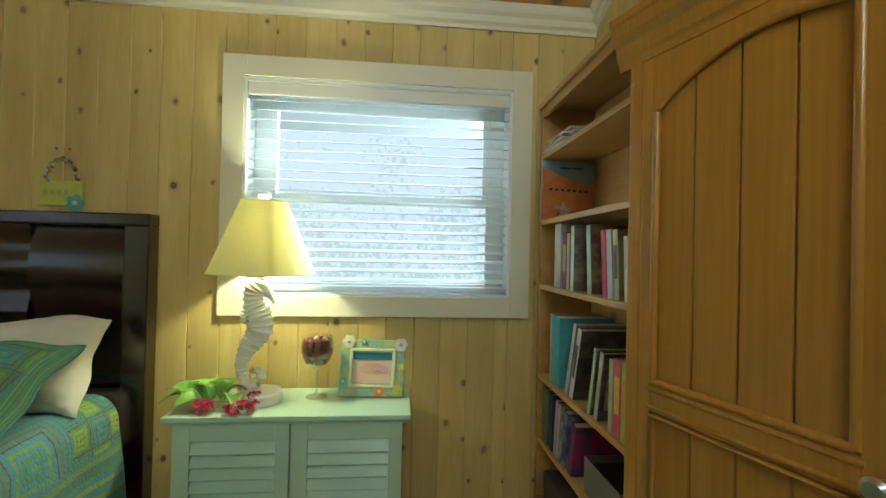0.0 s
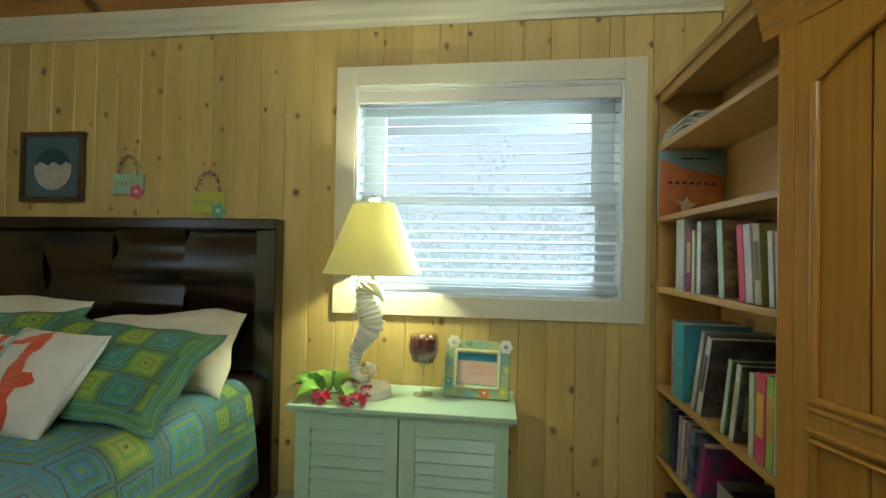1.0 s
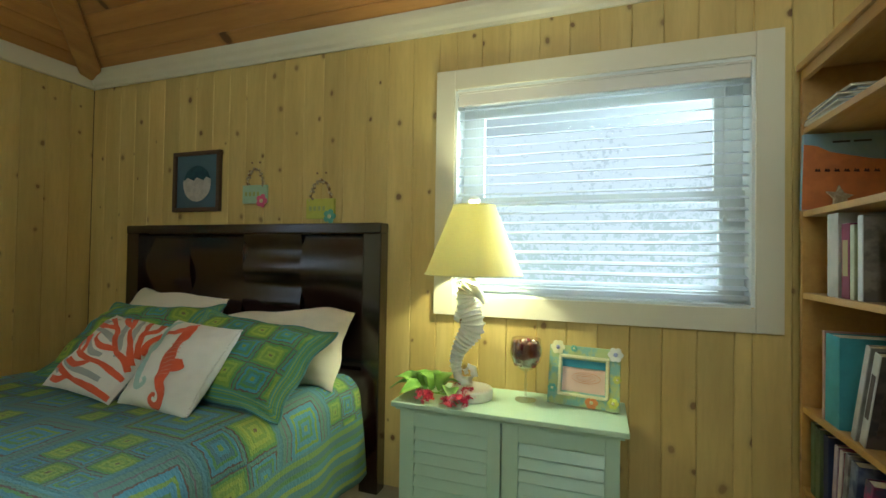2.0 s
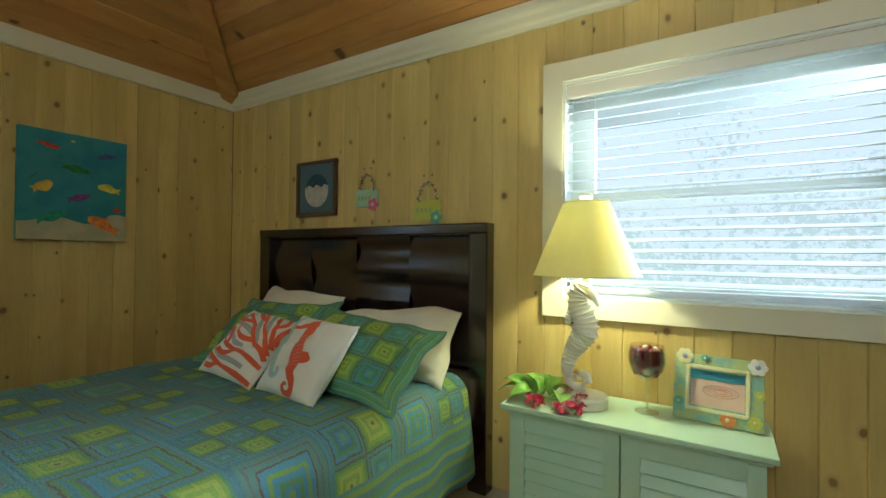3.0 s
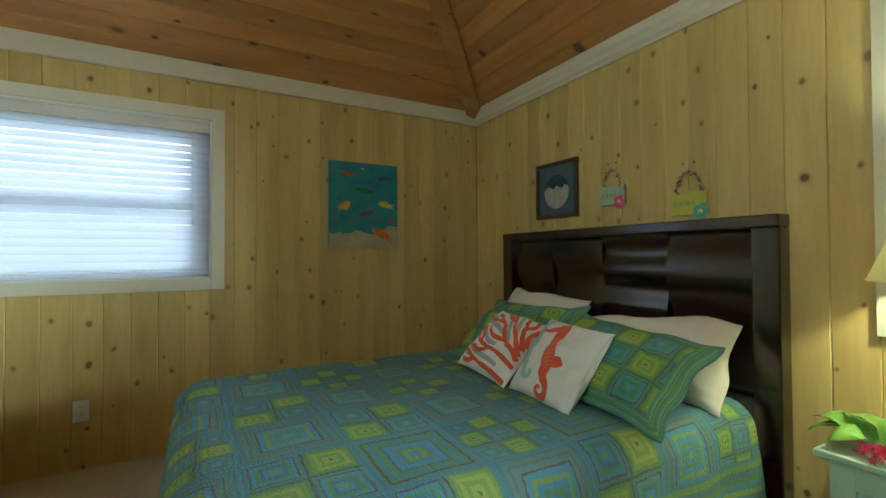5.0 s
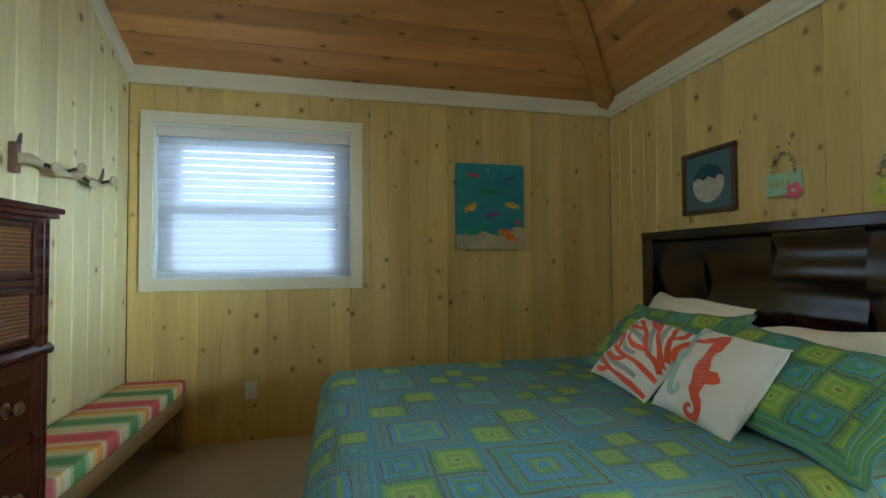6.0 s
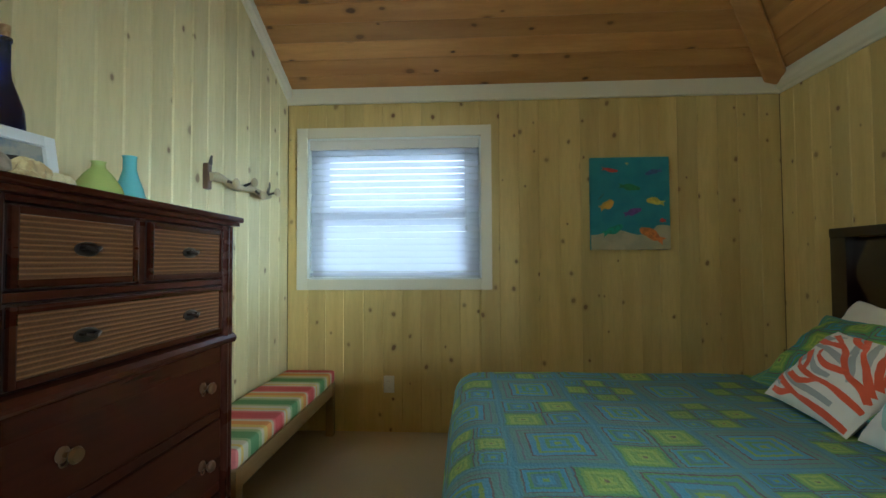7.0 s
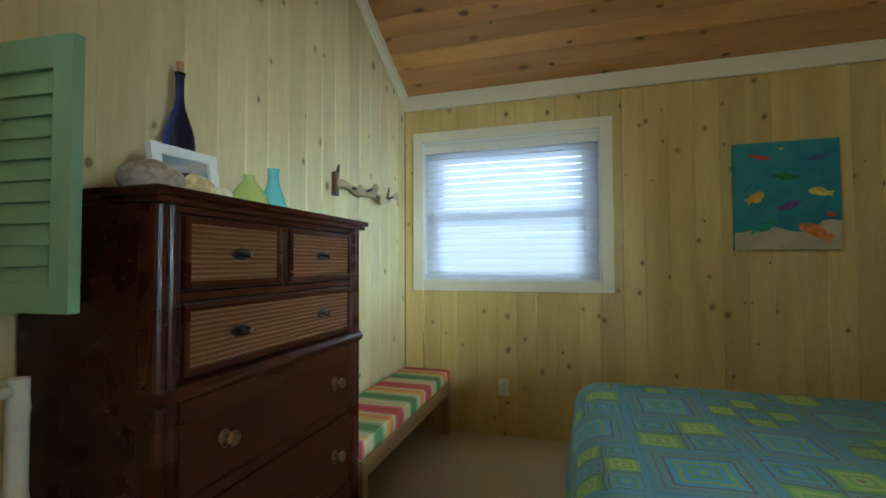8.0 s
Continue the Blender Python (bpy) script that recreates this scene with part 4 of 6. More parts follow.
# ---- nightstand and what stands on it ----
def louvers(parent, x0, x1, y, z0, z1, pitch, material):
    """Angled slats between the stiles of a louvered leaf that faces -y."""
    sb, count = None, int((z1 - z0) / pitch)
    first = None
    for i in range(count):
        if first is None:
            first = part("slat", box(-(x1 - x0) / 2, (x1 - x0) / 2, -0.004, 0.004, -pitch * 0.62, pitch * 0.62, 0.002), material, parent)
            o = first
        else:
            o = new("slat", first.data)
            o.parent = parent
        o.matrix_local = pose((x0 + x1) / 2, y, z0 + (i + 0.5) * pitch, -28, 0, 0)


def make_nightstand():
    n = thing("nightstand", "mint green wooden nightstand with two louvered doors", "nightstand", Matrix.Translation((2.893, -0.20, 0)))
    o = Matrix.Translation((-2.893, 0.20, 0))

    def add(name, bm, parent=n):
        bm.transform(o)
        return part(name, bm, MINT, parent)

    top = bmesh.new()
    box(2.440, 3.346, -0.375, -0.026, 0.535, 0.556, 0.006, top, 3)
    box(2.455, 3.331, -0.360, -0.030, 0.522, 0.5345, 0.003, top)
    add("tabletop", top)
    add("side_panel", box(2.470, 2.490, -0.320, -0.032, 0.0, 0.5215, 0.002))
    add("side_panel", box(3.296, 3.316, -0.320, -0.032, 0.0, 0.5215, 0.002))
    add("back_panel", box(2.4905, 3.2955, -0.046, -0.034, 0.04, 0.5215))
    add("plinth", box(2.4905, 3.2955, -0.318, -0.30, 0.0, 0.06, 0.002))
    add("bottom_shelf", box(2.4905, 3.2955, -0.299, -0.047, 0.045, 0.06))
    for x0, x1 in ((2.470, 2.890), (2.896, 3.316)):
        door = add("door", bm=box(x0, x0 + 0.062, -0.345, -0.3205, 0.062, 0.518, 0.002))
        bm = bmesh.new()
        box(x1 - 0.050, x1, -0.345, -0.3205, 0.062, 0.518, 0.002, bm)
        box(x0 + 0.0625, x1 - 0.0505, -0.344, -0.321, 0.455, 0.517, 0.002, bm)
        box(x0 + 0.0625, x1 - 0.0505, -0.344, -0.321, 0.063, 0.12, 0.002, bm)
        add("door_frame", bm, door)
        louvers(door, x0 + 0.063 - 2.893, x1 - 0.051 - 2.893, -0.332 + 0.20, 0.122, 0.456, 0.0475, MINT)
    return n


make_nightstand()
NS = 0.5572

CERAMIC = painted("white_ceramic", (0.86, 0.84, 0.75), 0.45, 0.05)


def shade_material():
    m = bpy.data.materials.new("yellow_fabric_shade")
    m.use_nodes = True
    n = Net(m)
    v = n.object_coords()
    weave = n.noise(n.scaled(v, 1, 1, 0.2), 240.0, 2.0)
    col = n.mix(weave, (0.86, 0.82, 0.51), (0.81, 0.76, 0.45))
    tr = n.node("ShaderNodeBsdfTranslucent", Color=col)
    n.base(col)
    n.rough(0.9)
    mx = n.node("ShaderNodeMixShader", Fac=0.45)
    n.t.links.new(n.b.outputs[0], mx.inputs[1])
    n.t.links.new(tr.outputs[0], mx.inputs[2])
    n.t.links.new(mx.outputs[0], n.t.nodes["Material Output"].inputs[0])
    return m


SHADE = shade_material()


def make_lamp(x, y):
    lamp = thing("table_lamp", "white ceramic table lamp with a lit yellow shade, on the nightstand", "lamp", Matrix.Translation((x, y, NS)))
    part("base", lathe([(0.0, 0.0), (0.086, 0.0), (0.088, 0.004), (0.088, 0.036), (0.084, 0.043), (0.05, 0.048), (0.0, 0.049)], 40), CERAMIC, lamp, smooth=False)
    # curling ceramic column with raised flanges along its whole length
    ctrl = [(-0.066, 0.098, 0.019), (-0.073, 0.140, 0.023), (-0.058, 0.198, 0.029), (-0.026, 0.250, 0.038), (0.000, 0.300, 0.044), (-0.010, 0.355, 0.043), (-0.030, 0.405, 0.038), (-0.028, 0.448, 0.036), (-0.010, 0.474, 0.034), (0.000, 0.500, 0.014)]
    pts, rad, run = [], [], 0.0
    for i in range(len(ctrl) - 1):
        p0, p1, p2, p3 = (ctrl[max(0, min(len(ctrl) - 1, i + d))] for d in (-1, 0, 1, 2))
        for k in range(24):
            t = k / 24
            f = [0.5 * (2 * b + (c - a) * t + (2 * a - 5 * b + 4 * c - d) * t * t + (3 * b - a - 3 * c + d) * t ** 3) for a, b, c, d in zip(p0, p1, p2, p3)]
            if pts:
                run += math.hypot(f[0] - pts[-1][0], f[1] - pts[-1][2])
            pts.append((f[0], 0, f[1]))
            flange = math.exp(-(((run / 0.0185) % 1.0 - 0.5) / 0.17) ** 2)
            rad.append(max(0.004, f[2] * (1.00 + 0.26 * flange)))
    colm = tube(pts, rad, 24)
    tube([(-0.066, 0, 0.100), (-0.060, 0, 0.074), (-0.036, 0, 0.062), (-0.008, 0, 0.070), (0.010, 0, 0.094), (0.006, 0, 0.120), (-0.016, 0, 0.128), (-0.030, 0, 0.112), (-0.022, 0, 0.096)], [0.019, 0.020, 0.020, 0.018, 0.017, 0.015, 0.013, 0.011, 0.009], 14, colm)
    tube([(-0.006, 0, 0.462), (0.020, 0, 0.446), (0.038, 0, 0.424), (0.050, 0, 0.404), (0.053, 0, 0.397)], [0.034, 0.024, 0.014, 0.011, 0.013], 14, colm)
    for i in range(6):
        a = i / 5
        tube([(-0.030 + 0.034 * a, 0, 0.456 + 0.034 * a), (-0.062 + 0.058 * a, 0, 0.482 + 0.032 * a)], [0.015, 0.005], 8, colm)
    for i in range(9):
        a = i / 8
        x, z = -0.030 - 0.040 * math.sin(1.2 * a), 0.425 - 0.105 * a
        tube([(x + 0.006, 0, z), (x - 0.026 + 0.008 * a, 0, z + 0.007)], [0.011, 0.004], 6, colm)
    part("column", colm, CERAMIC, lamp, "white ceramic column with raised ridges", True)
    part("neck", tube([(0, 0, 0.485), (0, 0, 0.545)], 0.009, 12), CERAMIC, lamp, "white neck")
    part("socket", lathe([(0.014, 0.545), (0.018, 0.55), (0.018, 0.585), (0.012, 0.59)], 16), METAL_BRIGHT, lamp)
    z0, z1, r0, r1 = 0.520, 0.812, 0.207, 0.090
    bm = bmesh.new()
    for st in (0.0, 0.002):
        ra = [bm.verts.new(((r0 - st) * math.cos(a), (r0 - st) * math.sin(a), z0)) for a in [2 * math.pi * i / 64 for i in range(64)]]
        rb = [bm.verts.new(((r1 - st) * math.cos(a), (r1 - st) * math.sin(a), z1)) for a in [2 * math.pi * i / 64 for i in range(64)]]
        for i in range(64):
            bm.faces.new((ra[i], ra[(i + 1) % 64], rb[(i + 1) % 64], rb[i]))
        if st:
            break
    sh = part("shade", bm, SHADE, lamp, "yellow tapered fabric shade", True)
    for r, z in ((r0, z0), (r1, z1)):
        ring = [(r * math.cos(2 * math.pi * i / 48), r * math.sin(2 * math.pi * i / 48), z) for i in range(49)]
        part("shade_trim", tube(ring, 0.0035, 6), SHADE, sh)
    part("harp", tube([(-0.02, 0, 0.56), (-0.05, 0, 0.66), (-0.035, 0, 0.78), (0, 0, 0.815), (0.035, 0, 0.78), (0.05, 0, 0.66), (0.02, 0, 0.56)], 0.002, 6), METAL_BRIGHT, lamp)
    part("finial", lathe([(0.0, 0.810), (0.010, 0.812), (0.012, 0.818), (0.022, 0.826), (0.026, 0.838), (0.020, 0.850), (0.0, 0.856)], 20), CERAMIC, lamp, "round white finial", True)
    return lamp


make_lamp(2.735, -0.200)

LEAF = painted("fresh_leaf", (0.25, 0.46, 0.08), 0.45, 0.3, 40)
PETAL = painted("crimson_petal", (0.62, 0.025, 0.10), 0.5, 0.25, 60)
PETAL_PALE = painted("pale_petal", (0.75, 0.45, 0.45), 0.5, 0.2, 60)


def leaf_mesh(length, width, droop, seed):
    bm = bmesh.new()
    rows = []
    for i in range(9):
        s = i / 8
        w = width * math.sin(math.pi * min(1, s * 0.96 + 0.02)) ** 0.8 * (1 - 0.25 * s)
        z = 0.030 * math.sin(math.pi * s) - droop * s * s
        rows.append([bm.verts.new((length * s, k * w, z + 0.35 * abs(k) * w + 0.003 * math.sin(14 * s + seed + k * 2))) for k in (-1, -0.5, 0, 0.5, 1)])
    for a, b in zip(rows, rows[1:]):
        for k in range(4):
            bm.faces.new((a[k], a[k + 1], b[k + 1], b[k]))
    return bm


def make_sprig(x, y):
    s = thing("flower_sprig", "cut sprig of green leaves and crimson blossoms lying on the nightstand", "flowers", Matrix.Translation((x, y, NS)))
    for path in ([(-0.06, 0.04, 0.03), (0.06, 0.0, 0.014), (0.15, -0.03, 0.020), (0.20, -0.10, 0.014)], [(0.08, 0.0, 0.014), (0.14, 0.03, 0.035), (0.165, 0.06, 0.045)], [(0.10, -0.01, 0.016), (0.18, -0.01, 0.024), (0.22, -0.018, 0.024)], [(0.03, 0.01, 0.018), (0.05, -0.05, 0.014), (0.06, -0.088, 0.014)]):
        part("stem", tube(path, 0.0026, 6), LEAF, s)
    rng = random.Random(3)
    for i, (ang, ln, lift, px, py) in enumerate(((165, 0.12, 18, 0.0, 0.01), (140, 0.11, 28, 0.02, 0.02), (110, 0.10, 35, 0.05, 0.02), (195, 0.10, 12, 0.0, -0.01), (70, 0.09, 40, 0.08, 0.02), (230, 0.09, 14, 0.03, -0.02), (30, 0.08, 30, 0.10, 0.0), (155, 0.09, 45, 0.05, 0.0), (-60, 0.075, 16, 0.13, -0.02))):
        o = part("leaf", leaf_mesh(ln * 1.25, 0.044, 0.020, i), LEAF, s, smooth=True)
        o.matrix_local = pose(px, py, 0.016, 0, -lift, ang) @ pose(0, 0, 0, rng.uniform(-20, 20), 0, 0)
        md = o.modifiers.new("thick", "SOLIDIFY")
        md.thickness = 0.0008
    for cx, cy, cz, r, count in ((0.060, -0.088, 0.018, 0.030, 40), (0.030, -0.070, 0.016, 0.022, 22), (0.165, 0.062, 0.050, 0.030, 40), (0.222, -0.018, 0.026, 0.030, 40), (0.205, -0.110, 0.018, 0.034, 46), (0.160, -0.112, 0.016, 0.022, 24)):
        for mt, share in ((PETAL, 0.85), (PETAL_PALE, 0.15)):
            bm = bmesh.new()
            for _ in range(int(count * share)):
                a, b = rng.uniform(0, 2 * math.pi), rng.uniform(-0.5, 1.4)
                q = Vector((cx + r * math.cos(a) * math.cos(b), cy + r * math.sin(a) * math.cos(b), max(0.004, cz + 0.8 * r * math.sin(b))))
                m = Matrix.Translation(q) @ Euler((rng.uniform(-1, 1), rng.uniform(-1, 1), a)).to_matrix().to_4x4()
                for p in range(5):
                    t = 2 * math.pi * p / 5
                    vs = [bm.verts.new(m @ Vector(c)) for c in ((0, 0, 0), (0.009 * math.cos(t - 0.5), 0.009 * math.sin(t - 0.5), 0.003), (0.013 * math.cos(t), 0.013 * math.sin(t), 0.001), (0.009 * math.cos(t + 0.5), 0.009 * math.sin(t + 0.5), 0.003))]
                    bm.faces.new(vs)
            part("blossom", bm, mt, s)
    return s


make_sprig(2.515, -0.245)


def make_goblet(x, y):
    g = thing("goblet", "clear stemmed glass filled with dark red shells, on the nightstand", "glass", Matrix.Translation((x, y, NS)) @ Matrix.Diagonal((1.13, 1.13, 1.02, 1)))
    part("glass", lathe([(0.0, 0.0), (0.038, 0.0), (0.039, 0.003), (0.012, 0.008), (0.005, 0.016), (0.004, 0.05), (0.008, 0.062), (0.004, 0.075), (0.005, 0.115), (0.025, 0.130), (0.050, 0.155), (0.060, 0.190), (0.058, 0.225), (0.053, 0.252), (0.0505, 0.252), (0.0555, 0.225), (0.0575, 0.190), (0.048, 0.158), (0.022, 0.134), (0.0, 0.130)], 36), CLEAR, g, smooth=True)
    rng = random.Random(8)
    reds = [painted("maroon_shell", (0.15, 0.022, 0.032), 0.25, 0.2), painted("rust_shell", (0.32, 0.09, 0.07), 0.25, 0.2), painted("cream_shell", (0.70, 0.58, 0.46), 0.35, 0.2)]
    part("filling", lathe([(0.0, 0.1335), (0.020, 0.1365), (0.045, 0.158), (0.0558, 0.190), (0.0542, 0.222), (0.050, 0.238), (0.0, 0.240)], 24), reds[0], g, "dark red filling", True)
    for i in range(46):
        z = 0.142 + 0.100 * (i / 45)
        rmax = 0.036 if z < 0.160 else (0.046 if z < 0.235 else 0.042)
        a, r = rng.uniform(0, 2 * math.pi), rmax * (rng.uniform(0.86, 1.0) if z < 0.236 else rng.uniform(0.2, 1.0))
        bm = bmesh.new()
        bmesh.ops.create_icosphere(bm, subdivisions=2, radius=0.012)
        for v in bm.verts:
            v.co *= 1 + 0.35 * noise.noise(v.co * 70 + Vector((i, 0, 0)))
            v.co.z *= 0.7
        o = part("shell", bm, reds[2] if z > 0.238 else reds[rng.randrange(2)], g, smooth=True)
        o.matrix_local = pose(r * math.cos(a), r * math.sin(a), z, rng.uniform(0, 360), rng.uniform(0, 360), 0)
    return g


make_goblet(2.955, -0.155)


def flower(parent, x, y, z, r, petal, heart, petals=6, flat=True):
    """A small flat craft flower facing -y."""
    bm = bmesh.new()
    for p in range(petals):
        t = 2 * math.pi * p / petals
        join(bm, lathe([(0.0, 0.0), (r * 0.42, 0.001), (r * 0.40, 0.003), (0.0, 0.004)], 10), pose(x + 0.58 * r * math.cos(t), y, z + 0.58 * r * math.sin(t), 90, 0, 0))
    part("petals", bm, petal, parent)
    part("flower_heart", lathe([(0.0, 0.0), (r * 0.3, 0.001), (r * 0.25, 0.006), (0.0, 0.008)], 12, pose(x, y - 0.001, z, 90, 0, 0)), heart, parent)


STROKE = painted("olive_craft_stroke", (0.40, 0.46, 0.16), 0.6, 0.2, 30)
YELLOWGREEN = painted("lime_craft_paint", (0.56, 0.56, 0.09), 0.6, 0.2, 30)
PALE_MINT = painted("pale_mint_craft_paint", (0.42, 0.60, 0.42), 0.6, 0.2, 30)
PINK = painted("pink_craft_paint", (0.72, 0.12, 0.25), 0.5, 0.15, 30)
SEA_GREEN = painted("sea_green_craft_paint", (0.16, 0.42, 0.34), 0.5, 0.2, 30)
LAVENDER = painted("lavender_craft_paint", (0.35, 0.38, 0.62), 0.5, 0.15, 30)
CREAM = painted("cream_craft_paint", (0.72, 0.68, 0.40), 0.55, 0.15, 30)
ORANGE = painted("orange_craft_paint", (0.62, 0.22, 0.06), 0.5, 0.2, 30)
SAND = painted("sand_paper_print", (0.72, 0.50, 0.42), 0.8, 0.2, 14)
SEA_BLUE = painted("sea_blue_print", (0.04, 0.22, 0.30), 0.6, 0.2, 14)


def mottled(name, a, b, scale):
    m = mat(name, a, 0.6)
    n = Net(m)
    n.base(n.mix(n.ramp(n.noise(n.object_coords(), scale, 3.0), [(0.42, 0.0), (0.56, 1.0)]), a, b))
    return m


CRAFT_FRAME = mottled("mottled_craft_frame", (0.24, 0.42, 0.36), (0.42, 0.48, 0.20), 30.0)


def make_photo_frame():
    f = thing("photo_frame", "hand-painted green photo frame with craft flowers, leaning on the nightstand", "picture frame", pose(3.182, -0.168, NS + 0.004, -13, 0, -6))
    w, h, b = 0.277, 0.235, 0.055
    bm = bmesh.new()
    box(-w / 2, -w / 2 + b, -0.008, 0.008, 0, h, 0.003, bm)
    box(w / 2 - b, w / 2, -0.008, 0.008, 0, h, 0.003, bm)
    box(-w / 2 + b - 0.001, w / 2 - b + 0.001, -0.0075, 0.0075, 0, b, 0.003, bm)
    box(-w / 2 + b - 0.001, w / 2 - b + 0.001, -0.0075, 0.0075, h - b, h, 0.003, bm)
    part("frame", bm, CRAFT_FRAME, f)
    ring, rng = bmesh.new(), random.Random(2)
    for k in range(64):
        t = k / 64
        per = 2 * (0.185 + 0.150)
        d = t * per
        x, z = (-0.0925 + d, 0.042) if d < 0.185 else ((0.0925, 0.042 + d - 0.185) if d < 0.335 else ((0.0925 - (d - 0.335), 0.192) if d < 0.52 else (-0.0925, 0.192 - (d - 0.52))))
        join(ring, lathe([(0.0, 0), (0.0075, 0.001), (0.006, 0.004), (0.0, 0.005)], 8), pose(x, -0.0085, z, 90, 0, 0))
    part("scalloped_edge", ring, CREAM, f, "cream scalloped inner edge")
    pic = part("picture", box(-w / 2 + b, w / 2 - b, 0.001, 0.004, b, h - b), SAND, f, "sandy beach picture")
    part("sea_band", box(-w / 2 + b, w / 2 - b, -0.0015, 0.0005, h - b - 0.030, h - b), SEA_BLUE, pic)
    for r in (0.016, 0.030, 0.046):
        part("drawn_ring", tube([(0.01 + r * 1.2 * math.cos(a), 0.0, 0.112 + r * 0.45 * math.sin(a)) for a in [2 * math.pi * i / 24 for i in range(25)]], 0.0008, 4), ORANGE, pic)
    for x, z, r, pm, hm in ((-0.105, 0.225, 0.030, CREAM, LAVENDER), (0.120, 0.215, 0.030, PLASTIC_WHITE, LAVENDER), (0.035, 0.022, 0.026, ORANGE, CREAM), (0.115, 0.030, 0.022, YELLOWGREEN, CREAM), (-0.12, 0.06, 0.018, SEA_GREEN, CREAM), (0.128, 0.12, 0.016, YELLOWGREEN, CREAM), (-0.04, 0.225, 0.014, SEA_GREEN, CREAM)):
        flower(f, x, -0.009, z, r, pm, hm)
    part("easel", box(-0.02, 0.02, 0.008, 0.012, 0.02, 0.18), CRAFT_FRAME, f)
    return f


make_photo_frame()


# ---- pictures on the north wall ----
WALNUT = stained("walnut_frame", (0.07, 0.035, 0.02), (0.12, 0.06, 0.03), 0.4, "X")
BLUEGREY = cloth("blue_grey_mat", (0.09, 0.15, 0.19), (0.075, 0.13, 0.17))
MOONWHITE = mottled("pale_plaster_disc", (0.55, 0.50, 0.44), (0.46, 0.42, 0.37), 30.0)
DEEPTEAL = mottled("deep_teal_paper", (0.015, 0.05, 0.075), (0.02, 0.07, 0.09), 30.0)


def make_moon_picture():
    p = thing("framed_picture", "walnut-framed picture of a pale disc on blue-grey", "picture", Matrix.Translation((0.955, -0.004, 1.579)))
    w, h, b = 0.368, 0.362, 0.024
    bm = bmesh.new()
    for s in (-1, 1):
        box(s * w / 2 - (b if s > 0 else 0), s * w / 2 + (b if s < 0 else 0), -0.024, -0.001, -h / 2, h / 2, 0.003, bm)
        box(-w / 2 + b - 0.001, w / 2 - b + 0.001, -0.0235, -0.0015, s * h / 2 - (b if s > 0 else 0), s * h / 2 + (b if s < 0 else 0), 0.003, bm)
    part("frame", bm, WALNUT, p)
    part("mat_board", box(-w / 2 + b, w / 2 - b, -0.010, -0.002, -h / 2 + b, h / 2 - b), BLUEGREY, p)
    R = 0.108
    arc = [(R * math.cos(a), R * math.sin(a)) for a in [math.radians(165 + 210 * i / 30) for i in range(31)]]
    up = [(R * math.cos(a) * 0.97, R * math.sin(a)) for a in [math.radians(15 + 150 * i / 24) for i in range(25)]]
    line = [(0.10 - 0.2 * i / 8, 0.028 + 0.012 * math.sin(i * 2.1)) for i in range(9)]
    part("pale_disc", plate([(x, z) for x, z in arc] + line, 0.002, Matrix.Translation((0, -0.0125, -0.012))), MOONWHITE, p, "pale plaster-white lower disc")
    part("dark_cap", plate(up + [(x, z) for x, z in line[::-1]], 0.0018, Matrix.Translation((0, -0.0122, -0.012))), DEEPTEAL, p, "deep teal upper cap")
    return p


make_moon_picture()
BEADS = [painted("brown_bead", (0.24, 0.14, 0.06), 0.5), painted("bone_bead", (0.58, 0.48, 0.28), 0.5), painted("grey_bead", (0.34, 0.28, 0.17), 0.5)]


def make_sign(x, z, w, h, loop, board, fm, hm, fx, seed, label):
    s = thing("hanging_plaque", label, "wall decoration", Matrix.Translation((x, -0.004, z)))
    part("board", box(-w / 2, w / 2, -0.016, -0.001, 0, h, 0.004), board, s)
    rng = random.Random(seed)
    arc = [(-(w / 2 - 0.03) * math.cos(a), -0.010 - 0.004 * rng.random(), h + loop * math.sin(a)) for a in [math.pi * i / 18 for i in range(19)]]
    part("cord", tube(arc, 0.0022, 6), BEADS[0], s)
    for i, p in enumerate(arc):
        for k in range(2):
            r = rng.uniform(0.005, 0.009)
            bm = bmesh.new()
            bmesh.ops.create_icosphere(bm, subdivisions=1, radius=r, matrix=Matrix.Translation((p[0] + rng.uniform(-0.012, 0.012), p[1], p[2] + rng.uniform(-0.010, 0.010))))
            part("bead", bm, BEADS[rng.randrange(3)], s)
    for dx in (-0.025, 0.03):
        bm = bmesh.new()
        bmesh.ops.create_icosphere(bm, subdivisions=1, radius=0.007, matrix=Matrix.Translation((dx, -0.01, h + loop + 0.04)))
        part("bead", bm, BEADS[0], s)
    flower(s, fx, -0.018, 0.012, 0.040, fm, hm, 5)
    for i in range(4):
        part("painted_stroke", box(-w / 2 + 0.02 + i * 0.028, -w / 2 + 0.036 + i * 0.028, -0.0185, -0.0165, h * 0.40, h * 0.62), STROKE, s)
    return s


make_sign(1.392, 1.437, 0.170, 0.104, 0.088, PALE_MINT, PINK, CREAM, 0.055, 1, "pale mint plaque with a pink flower on a beaded loop")
make_sign(1.832, 1.343, 0.176, 0.108, 0.098, YELLOWGREEN, SEA_GREEN, CREAM, 0.062, 2, "lime yellow plaque with a green flower on a beaded loop")


